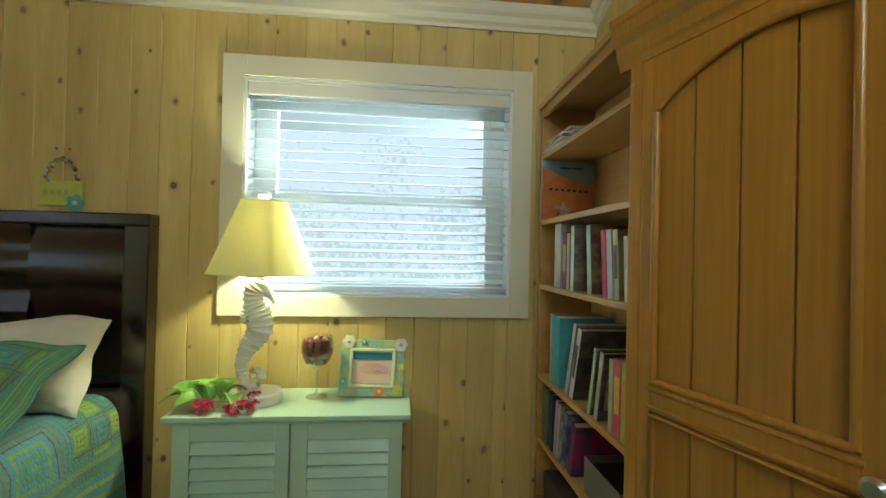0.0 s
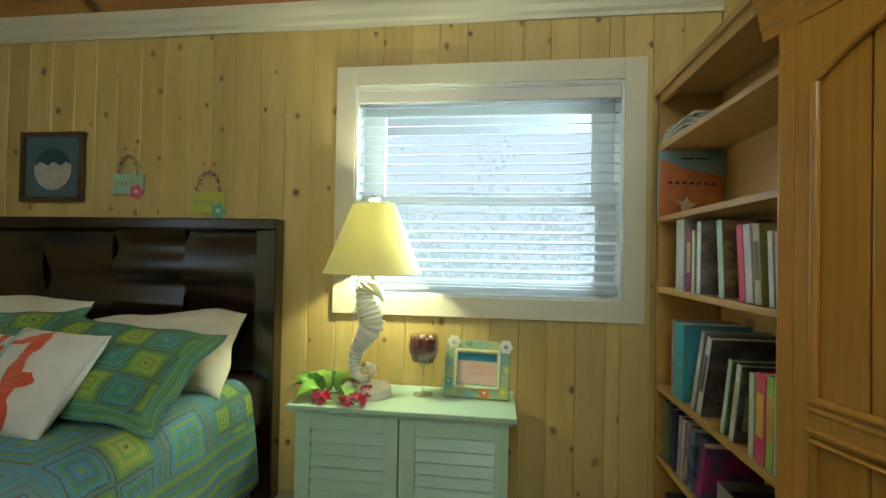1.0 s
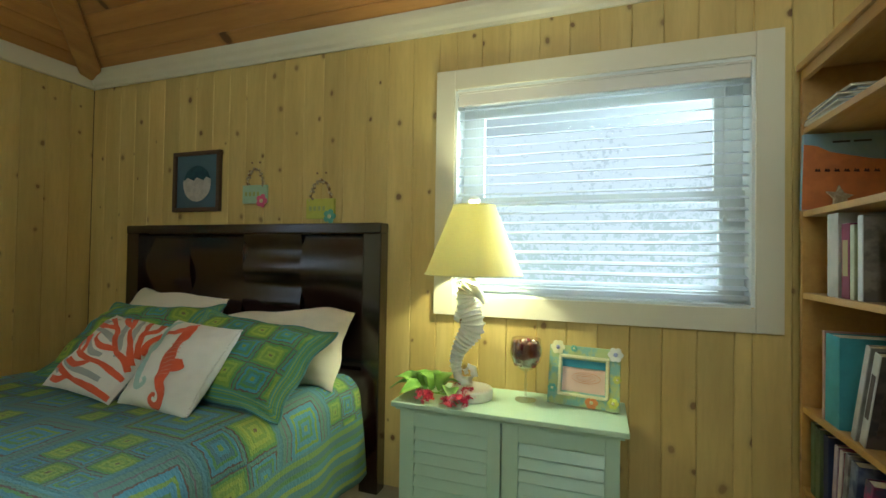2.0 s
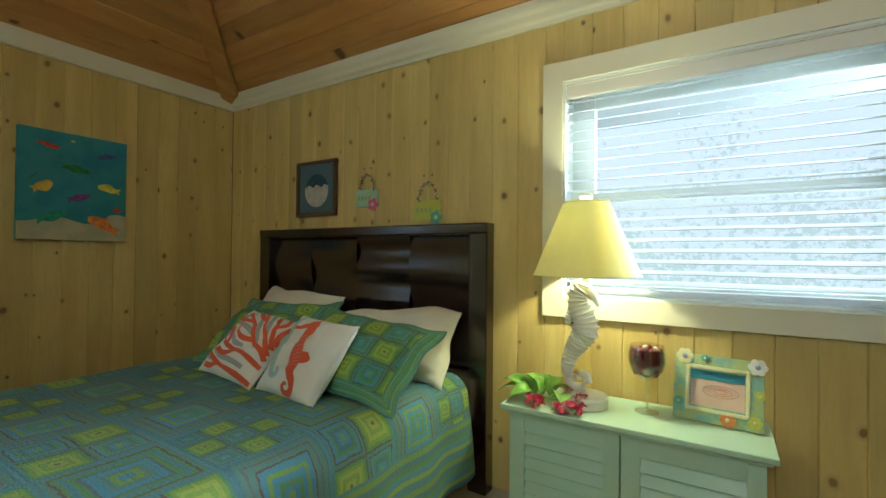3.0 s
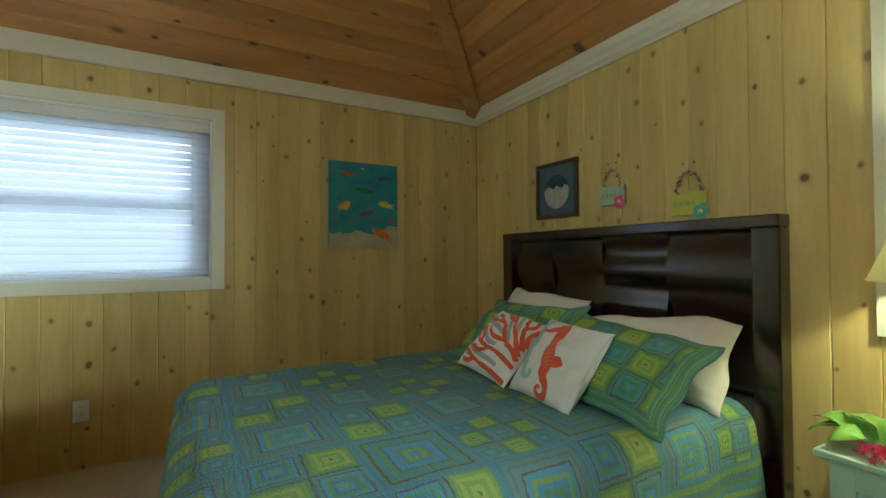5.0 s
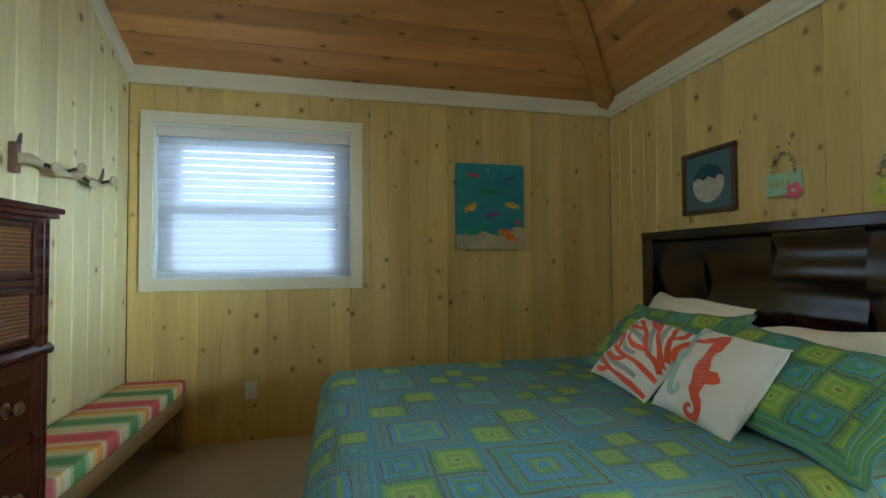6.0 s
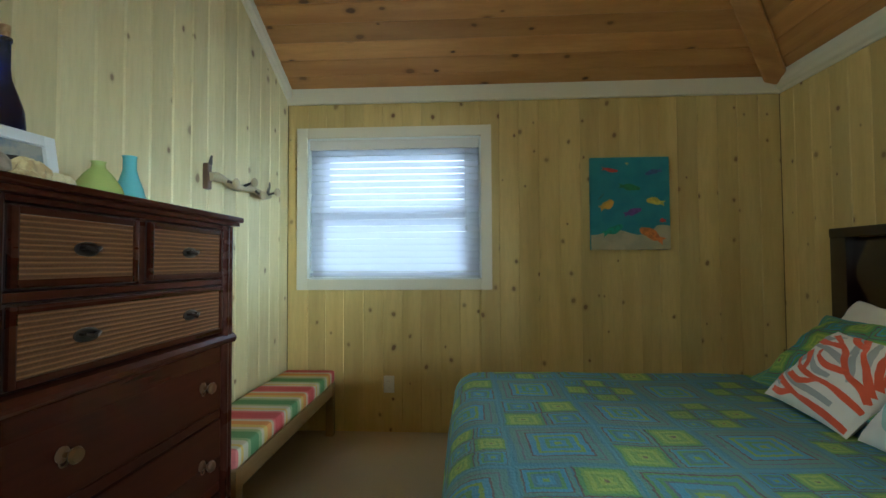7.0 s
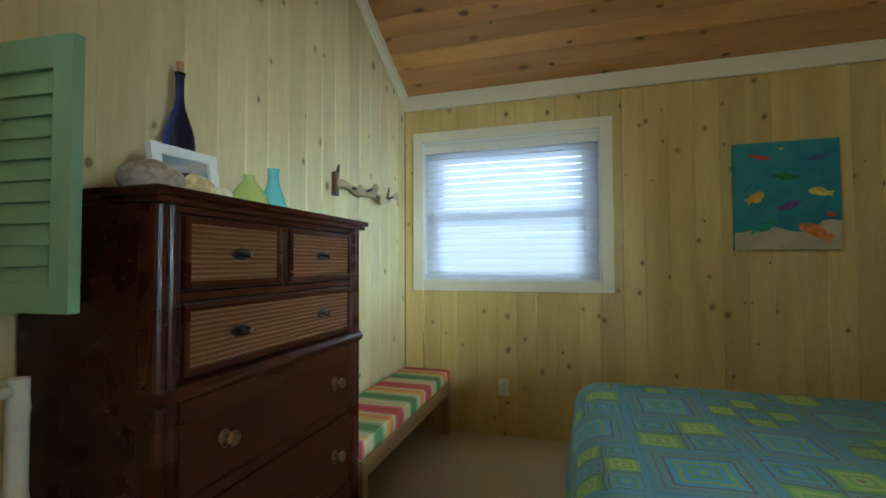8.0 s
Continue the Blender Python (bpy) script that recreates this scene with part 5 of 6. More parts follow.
# ---- canvas on the west wall ----
def make_canvas():
    y0, y1, z0, z1 = -1.242, -0.731, 1.219, 1.831
    p = thing("canvas_painting", "unframed canvas of bright sea shapes over pale sand", "painting", pose(0.002, (y0 + y1) / 2, z0, 0, 0, 90))
    w, h = y1 - y0, z1 - z0
    teal = mottled("teal_brushwork", (0.030, 0.205, 0.255), (0.045, 0.25, 0.29), 9.0)
    sand = mottled("sand_brushwork", (0.50, 0.44, 0.27), (0.42, 0.38, 0.24), 12.0)
    part("canvas", box(-w / 2, w / 2, -0.030, -0.0005, 0, h, 0.003), teal, p)
    shore = [(w / 2 - w * i / 12, 0.115 + 0.018 * math.sin(i * 0.9 + 0.5) + (0.03 if i < 3 else 0)) for i in range(13)]
    part("sand_strip", plate([(-w / 2, 0.0), (w / 2, 0.0)] + shore, 0.0015, Matrix.Translation((0, -0.0317, 0))), sand, p, "pale sand along the foot")

    def blob(u, v, a, b, turn, colour, fins=3):
        mt = mottled("brushed_colour", colour, tuple(c * 0.7 for c in colour), 40.0)
        out = []
        for i in range(31):
            t = math.radians(-152 + 304 * i / 30)
            out.append((1.15 * a * math.cos(t), 1.15 * b * math.sin(t) * (1 + 0.18 * math.cos(fins * t + u * 9))))
        side = 1 if u < 0.05 else -1
        out += [(-1.75 * a, 0.85 * b), (-1.45 * a, 0.05 * b), (-1.70 * a, -0.95 * b)]
        out = [(x * side, z) for x, z in (out if side > 0 else out[::-1])]
        c, s = math.cos(turn), math.sin(turn)
        part("brush_shape", plate([(u + x * c - z * s, v + x * s + z * c) for x, z in out], 0.0012, Matrix.Translation((0, -0.0316 if v > 0.2 else -0.0332, 0))), mt, p)

    R = lambda f: (f - 0.5) * w
    for fx, fz, a, b, turn, col in ((0.27, 0.86, 0.038, 0.011, -0.2, (0.62, 0.05, 0.04)), (0.78, 0.83, 0.040, 0.014, 0.25, (0.06, 0.12, 0.30)), (0.52, 0.67, 0.050, 0.018, -0.15, (0.03, 0.20, 0.05)),
                                    (0.22, 0.49, 0.036, 0.024, 0.5, (0.72, 0.42, 0.05)), (0.80, 0.52, 0.042, 0.020, -0.2, (0.75, 0.60, 0.07)), (0.55, 0.41, 0.042, 0.018, 0.3, (0.20, 0.07, 0.33)),
                                    (0.90, 0.31, 0.014, 0.012, 0, (0.65, 0.05, 0.04)), (0.74, 0.17, 0.062, 0.028, -0.5, (0.72, 0.22, 0.04)), (0.30, 0.22, 0.050, 0.022, 0.4, (0.04, 0.32, 0.20)), (0.14, 0.58, 0.02, 0.006, 0.8, (0.05, 0.2, 0.2)), (0.47, 0.93, 0.007, 0.006, 0, (0.75, 0.6, 0.2))):
        blob(R(fx), fz * h, a, b, turn, col)
    return p


make_canvas()


# ---- bench under the hook rail ----
def stripes():
    m = mat("striped_cotton", (0.6, 0.4, 0.2), 0.9)
    n = Net(m)
    v = n.object_coords()
    x = n.math("ADD", n.node("ShaderNodeSeparateXYZ", Vector=v).outputs[0], n.math("MULTIPLY", n.noise(v, 6.0), 0.012))
    f = n.math("FRACT", n.math("DIVIDE", n.math("ADD", x, 0.005), 0.43))
    red, pink, orange, yellow, cream, green, pale = (0.50, 0.045, 0.055), (0.62, 0.16, 0.16), (0.66, 0.27, 0.05), (0.66, 0.46, 0.10), (0.60, 0.54, 0.36), (0.09, 0.24, 0.07), (0.30, 0.40, 0.17)
    col = n.ramp(f, [(0.0, red), (0.18, pink), (0.22, cream), (0.27, orange), (0.37, yellow), (0.44, cream), (0.50, pale), (0.56, green), (0.72, pale), (0.77, cream), (0.86, yellow), (0.90, cream), (0.95, pink)], "CONSTANT")
    weave = n.noise(n.scaled(v, 1, 8, 8), 90.0, 2.0)
    n.base(n.mix(n.math("MULTIPLY", weave, 0.2), col, (0.40, 0.32, 0.22)))
    n.bump(weave, 0.5, 0.002)
    return m


BENCH_WOOD = pine("bench_pine", (0.40, 0.27, 0.11), (0.32, 0.20, 0.075), (0.12, 0.06, 0.03), along="X", knots=False)


def make_bench():
    b = thing("bench", "low pine bench with a striped cotton cushion along the wall", "bench", Matrix.Translation((0.05, -3.285, 0)))
    L, D = 1.275, 0.335
    bm = box(0.0, L, 0.0, D, 0.345, 0.425, 0.028, segments=4)
    part("cushion", bm, stripes(), b, "cotton cushion with red, orange, cream and green stripes", True)
    for y in (0.002, D - 0.032):
        part("long_rail", box(0.05, L - 0.05, y, y + 0.03, 0.265, 0.344, 0.004), BENCH_WOOD, b)
    for x in (0.0, L - 0.05):
        part("end_rail", box(x + 0.010, x + 0.040, 0.052, D - 0.052, 0.27, 0.343, 0.004), BENCH_WOOD, b)
        for y in (0.0, D - 0.05):
            part("leg", box(x, x + 0.05, y, y + 0.05, 0.0, 0.344, 0.006), BENCH_WOOD, b)
    return b


make_bench()


# ---- dresser ----
def rattan():
    m = mat("woven_rattan", (0.26, 0.13, 0.05), 0.55)
    n = Net(m)
    v = n.object_coords()
    s = n.node("ShaderNodeSeparateXYZ", Vector=v)
    rib = n.math("SINE", n.math("MULTIPLY", s.outputs[2], 2 * math.pi / 0.0112))
    cross = n.math("SINE", n.math("ADD", n.math("MULTIPLY", s.outputs[0], 2 * math.pi / 0.011), n.math("MULTIPLY", n.math("FLOOR", n.math("DIVIDE", s.outputs[2], 0.0112)), math.pi)))
    tone = n.noise(n.scaled(v, 3, 3, 60), 6.0, 3.0)
    col = n.mix(n.ramp(rib, [(0.0, 0.0), (1.0, 1.0)]), (0.080, 0.032, 0.011), (0.215, 0.105, 0.040))
    col = n.mix(n.math("MULTIPLY", n.ramp(cross, [(0.2, 0.0), (0.9, 1.0)]), 0.06), col, (0.19, 0.095, 0.042))
    n.base(n.mix(n.math("MULTIPLY", tone, 0.45), col, (0.115, 0.052, 0.020)))
    n.b.inputs["Specular IOR Level"].default_value = 0.2
    n.bump(n.math("ADD", rib, n.math("MULTIPLY", cross, 0.08)), 0.50, 0.003)
    return m


RATTAN = rattan()


def make_dresser():
    X0, X1, F, B = 1.478, 2.314, -2.880, -3.275
    d = thing("dresser", "dark mahogany chest of drawers with woven rattan drawer fronts", "dresser", Matrix.Translation(((X0 + X1) / 2, (F + B) / 2, 0)))
    o = Matrix.Translation((-(X0 + X1) / 2, -(F + B) / 2, 0))

    def add(name, bm, material=MAHOGANY, parent=d, label="", smooth=False):
        bm.transform(o)
        return part(name, bm, material, parent, label, smooth)

    top = bmesh.new()
    box(X0 - 0.020, X1 + 0.020, B, F + 0.022, 1.286, 1.304, 0.007, top, 3)
    box(X0 - 0.010, X1 + 0.010, B, F + 0.012, 1.272, 1.2855, 0.004, top)
    add("top", top)
    add("side_panel", box(X0, X0 + 0.02, B, F - 0.05, 0.02, 1.2715, 0.002))
    add("side_panel", box(X1 - 0.02, X1, B, F - 0.05, 0.02, 1.2715, 0.002))
    add("back_panel", box(X0 + 0.0205, X1 - 0.0205, B, B + 0.012, 0.05, 1.2715))
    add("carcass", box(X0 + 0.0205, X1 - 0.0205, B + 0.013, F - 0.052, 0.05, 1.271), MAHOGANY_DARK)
    for x in (X0, X1 - 0.062):                      # reeded corner posts
        bm = bmesh.new()
        box(x, x + 0.062, F - 0.0495, F - 0.018, 0.0, 1.2715, 0.003, bm)
        for cx, r in ((x + 0.017, 0.017), (x + 0.043, 0.0185)):
            join(bm, tube([(cx, F - 0.018, 0.02), (cx, F - 0.018, 1.270)], r, 16))
        add("corner_post", bm, smooth=False)
    xa, xb = X0 + 0.0625, X1 - 0.0625
    add("top_rail", box(xa, xb, F - 0.048, F - 0.012, 1.258, 1.2712, 0.002))
    add("middle_stile", box(1.902, 1.922, F - 0.048, F - 0.012, 1.090, 1.2575, 0.002))
    add("drawer_rail", box(xa, xb, F - 0.048, F - 0.012, 1.072, 1.0895, 0.002))
    waist = extrude_profile([(0.0, 0.0), (0.050, 0.0), (0.056, 0.008), (0.056, 0.018), (0.046, 0.030), (0.030, 0.036), (0.0, 0.036)], (X0 - 0.004, F - 0.050, 0.868), (X1 + 0.004, F - 0.050, 0.868), (0, 1, 0))
    add("waist_moulding", waist)
    add("drawer_rail", box(xa, xb, F - 0.048, F - 0.014, 0.626, 0.654, 0.003))
    add("drawer_rail", box(xa, xb, F - 0.048, F - 0.014, 0.385, 0.413, 0.003))
    add("plinth", box(xa, xb, F - 0.048, F - 0.006, 0.0, 0.155, 0.004))

    def rattan_drawer(x0, x1, z0, z1, pulls):
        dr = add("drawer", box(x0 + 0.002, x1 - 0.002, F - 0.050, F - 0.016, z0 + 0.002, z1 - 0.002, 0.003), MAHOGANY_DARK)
        bm, b = bmesh.new(), 0.016
        box(x0 + 0.006, x0 + 0.006 + b, F - 0.0155, F - 0.004, z0 + 0.006, z1 - 0.006, 0.004, bm)
        box(x1 - 0.006 - b, x1 - 0.006, F - 0.0155, F - 0.004, z0 + 0.006, z1 - 0.006, 0.004, bm)
        box(x0 + 0.006 + b, x1 - 0.006 - b, F - 0.0155, F - 0.0045, z0 + 0.006, z0 + 0.006 + b, 0.004, bm)
        box(x0 + 0.006 + b, x1 - 0.006 - b, F - 0.0155, F - 0.0045, z1 - 0.006 - b, z1 - 0.006, 0.004, bm)
        add("drawer_moulding", bm, MAHOGANY, dr)
        add("rattan_panel", box(x0 + 0.006 + b, x1 - 0.006 - b, F - 0.0155, F - 0.009, z0 + 0.006 + b, z1 - 0.006 - b), RATTAN, dr, "brown woven rattan panel")
        zc = (z0 + z1) / 2
        for px in pulls:
            bm = bmesh.new()
            join(bm, lathe([(0.0, 0.0), (0.026, 0.0), (0.026, 0.002), (0.020, 0.004), (0.0, 0.005)], 20), pose(px, F - 0.009, zc, -90, 0, 0) @ Matrix.Diagonal((1.25, 0.62, 1, 1)))
            tube([(px - 0.020, F + 0.006, zc + 0.004), (px, F + 0.013, zc - 0.003), (px + 0.020, F + 0.006, zc + 0.004)], [0.004, 0.006, 0.004], 8, bm)
            join(bm, lathe([(0.004, 0.0), (0.004, 0.012)], 8), pose(px - 0.018, F - 0.006, zc + 0.003, -90, 0, 0))
            join(bm, lathe([(0.004, 0.0), (0.004, 0.012)], 8), pose(px + 0.018, F - 0.006, zc + 0.003, -90, 0, 0))
            add("pull", bm, METAL_DARK, dr, "dark bronze bail pull")

    rattan_drawer(1.925, xb, 1.091, 1.257, (2.080,))
    rattan_drawer(xa, 1.899, 1.091, 1.257, (1.722,))
    rattan_drawer(xa, xb, 0.906, 1.071, (2.078, 1.716))
    for z0, z1 in ((0.656, 0.866), (0.415, 0.624), (0.157, 0.383)):
        dr = add("drawer", box(xa + 0.002, xb - 0.002, F - 0.050, F - 0.010, z0 + 0.002, z1 - 0.002, 0.005))
        for px in (2.130, 1.648):
            zc = z0 + 0.46 * (z1 - z0)
            add("knob", lathe([(0.0, 0.0), (0.016, 0.0), (0.017, 0.003), (0.007, 0.008), (0.006, 0.018), (0.014, 0.024), (0.018, 0.031), (0.014, 0.038), (0.0, 0.041)], 20, pose(px, F - 0.010, zc, -90, 0, 0)), PEWTER, dr, "antique metal knob", True)
            ring = [(px + 0.009 * math.cos(a), F - 0.006, zc - 0.016 + 0.009 * math.sin(a)) for a in [2 * math.pi * i / 16 for i in range(17)]]
            add("backplate_ring", tube(ring, 0.0018, 6), PEWTER, dr)
    return d


make_dresser()
DT = 1.3052
GREEN_GLAZE = painted("lime_glaze", (0.42, 0.50, 0.14), 0.15, 0.15, 12)
AQUA_GLAZE = painted("aqua_glaze", (0.18, 0.46, 0.46), 0.15, 0.15, 12)
GREY_SHELL = mottled("speckled_grey_shell", (0.25, 0.20, 0.14), (0.36, 0.30, 0.22), 60.0)
SEA_SHELL = mottled("yellow_shell", (0.66, 0.56, 0.28), (0.50, 0.38, 0.18), 50.0)
CORK = mottled("cork", (0.45, 0.28, 0.12), (0.35, 0.20, 0.08), 90.0)


def standing(name, label, category, x, y, profile, material, cap=None):
    v = thing(name, label, category, Matrix.Translation((x, y, DT)))
    part("body", lathe(profile, 36), material, v, smooth=True)
    if cap:
        part(cap[0], lathe(cap[1], 20), cap[2], v, cap[3], True)
    return v


standing("glass_bottle", "cobalt blue glass bottle with a cork, on the dresser", "bottle", 1.950, -3.236, [(0.0, 0.0), (0.036, 0.0), (0.042, 0.006), (0.044, 0.19), (0.041, 0.230), (0.029, 0.270), (0.016, 0.308), (0.0125, 0.336), (0.0120, 0.402), (0.0150, 0.406), (0.0150, 0.416), (0.011, 0.418), (0.0, 0.418)], COBALT, ("cork", [(0.0, 0.419), (0.0095, 0.419), (0.0110, 0.448), (0.0, 0.452)], CORK, "brown cork stopper"))
standing("bud_vase", "lime green glazed bud vase on the dresser", "vase", 1.795, -3.115, [(0.0, 0.0), (0.054, 0.0), (0.066, 0.010), (0.067, 0.028), (0.056, 0.060), (0.034, 0.094), (0.018, 0.112), (0.016, 0.124), (0.019, 0.130), (0.014, 0.130), (0.011, 0.115), (0.0, 0.07)], GREEN_GLAZE)
standing("bud_vase", "tall aqua glazed bud vase on the dresser", "vase", 1.690, -3.105, [(0.0, 0.0), (0.041, 0.0), (0.048, 0.008), (0.047, 0.028), (0.038, 0.066), (0.025, 0.104), (0.0185, 0.128), (0.0185, 0.164), (0.021, 0.170), (0.016, 0.170), (0.012, 0.13), (0.0, 0.07)], AQUA_GLAZE)


def make_white_frame():
    f = thing("photo_frame", "white photo frame leaning behind shells on the dresser", "picture frame", pose(2.028, -3.110, DT + 0.002, -10, 0, 176) )
    w, h, b = 0.200, 0.158, 0.028
    bm = bmesh.new()
    for s in (-1, 1):
        box(s * w / 2 - (b if s > 0 else 0), s * w / 2 + (b if s < 0 else 0), -0.012, 0.010, 0, h, 0.003, bm)
    box(-w / 2 + b - 0.001, w / 2 - b + 0.001, -0.0115, 0.0095, 0, b, 0.003, bm)
    box(-w / 2 + b - 0.001, w / 2 - b + 0.001, -0.0115, 0.0095, h - b, h, 0.003, bm)
    part("frame", bm, WINDOW_PAINT, f)
    pic = part("picture", box(-w / 2 + b, w / 2 - b, -0.001, 0.006, b, h - b), mottled("grey_beach_photo", (0.20, 0.24, 0.26), (0.36, 0.34, 0.28), 22.0), f, "grey-blue shore photograph")
    part("dark_shape", plate([(-0.04, 0.068), (0.03, 0.060), (0.055, 0.082), (0.01, 0.094), (-0.035, 0.088)], 0.001, Matrix.Translation((0, -0.0022, 0))), METAL_DARK, pic)
    return f


make_white_frame()


def lump(name, label, category, x, y, z, sx, sy, sz, material, seed, parent=None, rib=0.0):
    bm = bmesh.new()
    bmesh.ops.create_icosphere(bm, subdivisions=4, radius=1)
    for v in bm.verts:
        a = math.atan2(v.co.y, v.co.x)
        k = 1 + 0.07 * noise.noise(v.co * 1.7 + Vector((seed, 0, 0))) + 0.025 * noise.noise(v.co * 6 + Vector((0, seed, 0))) + rib * math.cos(11 * a)
        v.co = Vector((v.co.x * sx * k, v.co.y * sy * k, max(v.co.z * sz * k, -0.93 * sz)))
    ob = obj(name, bm, material, smooth=True)
    ob.location = (x, y, z + 0.93 * sz)
    return tagged(ob, label, category)


lump("large_shell", "round speckled grey shell on the dresser", "shell", 2.175, -3.065, DT, 0.075, 0.060, 0.047, GREY_SHELL, 1.0)
lump("small_shell", "yellow ribbed sea shell on the dresser", "shell", 2.080, -3.030, DT, 0.044, 0.034, 0.036, SEA_SHELL, 3.0, rib=0.10)
lump("small_shell", "yellow ribbed sea shell on the dresser", "shell", 2.125, -2.990, DT, 0.028, 0.024, 0.018, SEA_SHELL, 5.0, rib=0.12)
lump("small_shell", "pale cream sea shell on the dresser", "shell", 2.025, -3.010, DT, 0.036, 0.026, 0.024, CREAM, 7.0, rib=0.08)


# ---- hook rail on the south wall ----
def make_hooks():
    h = thing("hook_rail", "driftwood hook rail with round knobs on the pine wall", "coat rack", Matrix.Translation((0.67, SOUTH, 1.555)) @ Matrix.Diagonal((0.88, 1, 1, 1)))
    wood = pine("driftwood", (0.52, 0.43, 0.25), (0.40, 0.31, 0.17), (0.12, 0.07, 0.03), knots=False, along="X")
    bm = bmesh.new()
    pts = [(0.36 - 0.72 * i / 14, 0.030 + 0.004 * math.sin(i * 1.3), 0.010 * math.sin(i * 0.9) - 0.002) for i in range(15)]
    tube(pts, [0.020 + 0.004 * math.sin(i * 1.7) for i in range(15)], 12, bm)
    part("rail", bm, wood, h, "rough driftwood rail", True)
    part("end_plate", box(0.335, 0.375, 0.001, 0.028, -0.062, 0.062, 0.008), WALNUT, h)
    part("upright_peg", tube([(0.355, 0.028, 0.055), (0.358, 0.034, 0.085), (0.355, 0.036, 0.098)], [0.010, 0.007, 0.004], 10), METAL_DARK, h)
    part("upright_peg", tube([(-0.330, 0.030, 0.010), (-0.332, 0.040, 0.055), (-0.330, 0.042, 0.080)], [0.010, 0.007, 0.004], 10), METAL_DARK, h)
    for x, dz, out in ((0.21, -0.012, 0.075), (0.03, 0.020, 0.090), (-0.12, -0.030, 0.075), (-0.30, 0.012, 0.090)):
        p = part("peg", tube([(x, 0.040, 0.0), (x - 0.004, out, dz)], [0.008, 0.006], 10), METAL_DARK, h)
        part("knob", lathe([(0.0, 0.0), (0.016, 0.002), (0.026, 0.010), (0.027, 0.018), (0.018, 0.027), (0.0, 0.030)], 18, pose(x - 0.004, out - 0.004, dz, -90, 0, 0)), wood, p, "round pale wooden knob", True)
    return h


make_hooks()


# ---- outlet ----
def make_outlet():
    o = thing("wall_outlet", "cream plastic double socket outlet on the pine wall", "outlet", pose(0.001, -2.594, 0.320, 0, 0, 90))
    part("cover_plate", box(-0.036, 0.036, -0.006, 0.0, -0.057, 0.057, 0.003), PLASTIC_WHITE, o)
    for z in (-0.022, 0.022):
        s = part("socket", box(-0.016, 0.016, -0.008, -0.0062, z - 0.014, z + 0.014, 0.002), PLASTIC_WHITE, o)
        for x in (-0.006, 0.006):
            part("slot", box(x - 0.001, x + 0.001, -0.0086, -0.0081, z - 0.004, z + 0.005), METAL_DARK, s)
    return o


make_outlet()


# ---- open shutter beside the added south window, and the white bamboo stand under it ----
def make_shutter():
    # local x runs from the hinge at the wall into the room, the face looks towards the added window
    s = thing("louvered_shutter", "sage green louvered shutter standing open from the wall", "shutter", pose(2.437, SOUTH + 0.003, 1.062, 0, 0, 95))
    w, h, st, t = 0.338, 0.505, 0.045, 0.022
    part("stile", box(0.0, st, -t / 2, t / 2, 0, h, 0.002), SHUTTER_GREEN, s)
    part("stile", box(w - st, w, -t / 2, t / 2, 0, h, 0.002), SHUTTER_GREEN, s)
    part("rail", box(st, w - st, -t / 2 + 0.001, t / 2 - 0.001, 0, 0.05, 0.002), SHUTTER_GREEN, s)
    part("rail", box(st, w - st, -t / 2 + 0.001, t / 2 - 0.001, h - 0.06, h, 0.002), SHUTTER_GREEN, s)
    first = None
    for i in range(10):
        z = 0.050 + 0.0395 * (i + 0.5)
        if first is None:
            first = part("slat", box(-(w - 2 * st) / 2, (w - 2 * st) / 2, -0.003, 0.003, -0.026, 0.026, 0.002), SHUTTER_GREEN, s)
            o = first
        else:
            o = new("slat", first.data)
            o.parent = s
        o.matrix_local = pose(w / 2, 0, z, -10, 0, 0)
    for z in (0.08, h - 0.08):
        part("hinge", tube([(-0.001, -t / 2, z - 0.025), (-0.001, -t / 2, z + 0.025)], 0.0028, 8), METAL_BRIGHT, s)
    return s


make_shutter()
BAMBOO = painted("whitewashed_bamboo", (0.62, 0.62, 0.54), 0.4, 0.25, 20)


def make_bamboo():
    b = thing("bamboo_stand", "whitewashed bamboo stand against the pine wall", "stand", Matrix.Translation((2.62, -3.150, 0)))

    def cane(name, p, q, r):
        p, q = Vector(p), Vector(q)
        k = max(3, int((q - p).length / 0.018))
        pts = [p.lerp(q, i / k) for i in range(k + 1)]
        part(name, tube(pts, [r * (1.12 if i % 9 == 4 else 1.0) for i in range(k + 1)], 12), BAMBOO, b, smooth=True)

    for x in (-0.195, 0.195):
        for y in (-0.12, 0.08):
            cane("post", (x, y, 0.0), (x, y, 0.945), 0.017)
    for z in (0.30, 0.725, 0.925):
        cane("rung", (-0.19, 0.08, z), (0.19, 0.08, z), 0.012)
        cane("rung", (-0.19, -0.12, z), (0.19, -0.12, z), 0.012)
        cane("rung", (-0.195, -0.11, z), (-0.195, 0.07, z), 0.012)
        cane("rung", (0.195, -0.11, z), (0.195, 0.07, z), 0.012)
    part("shelf_board", box(-0.18, 0.18, -0.11, 0.07, 0.312, 0.322), BAMBOO, b)
    return b


make_bamboo()


# ---- bookshelf ----
SX0, SX1, SY0, SY1 = 3.945, 4.205, -0.985, -0.030
SHELVES = (1.645, 1.340, 1.040, 0.625, 0.335, 0.06)


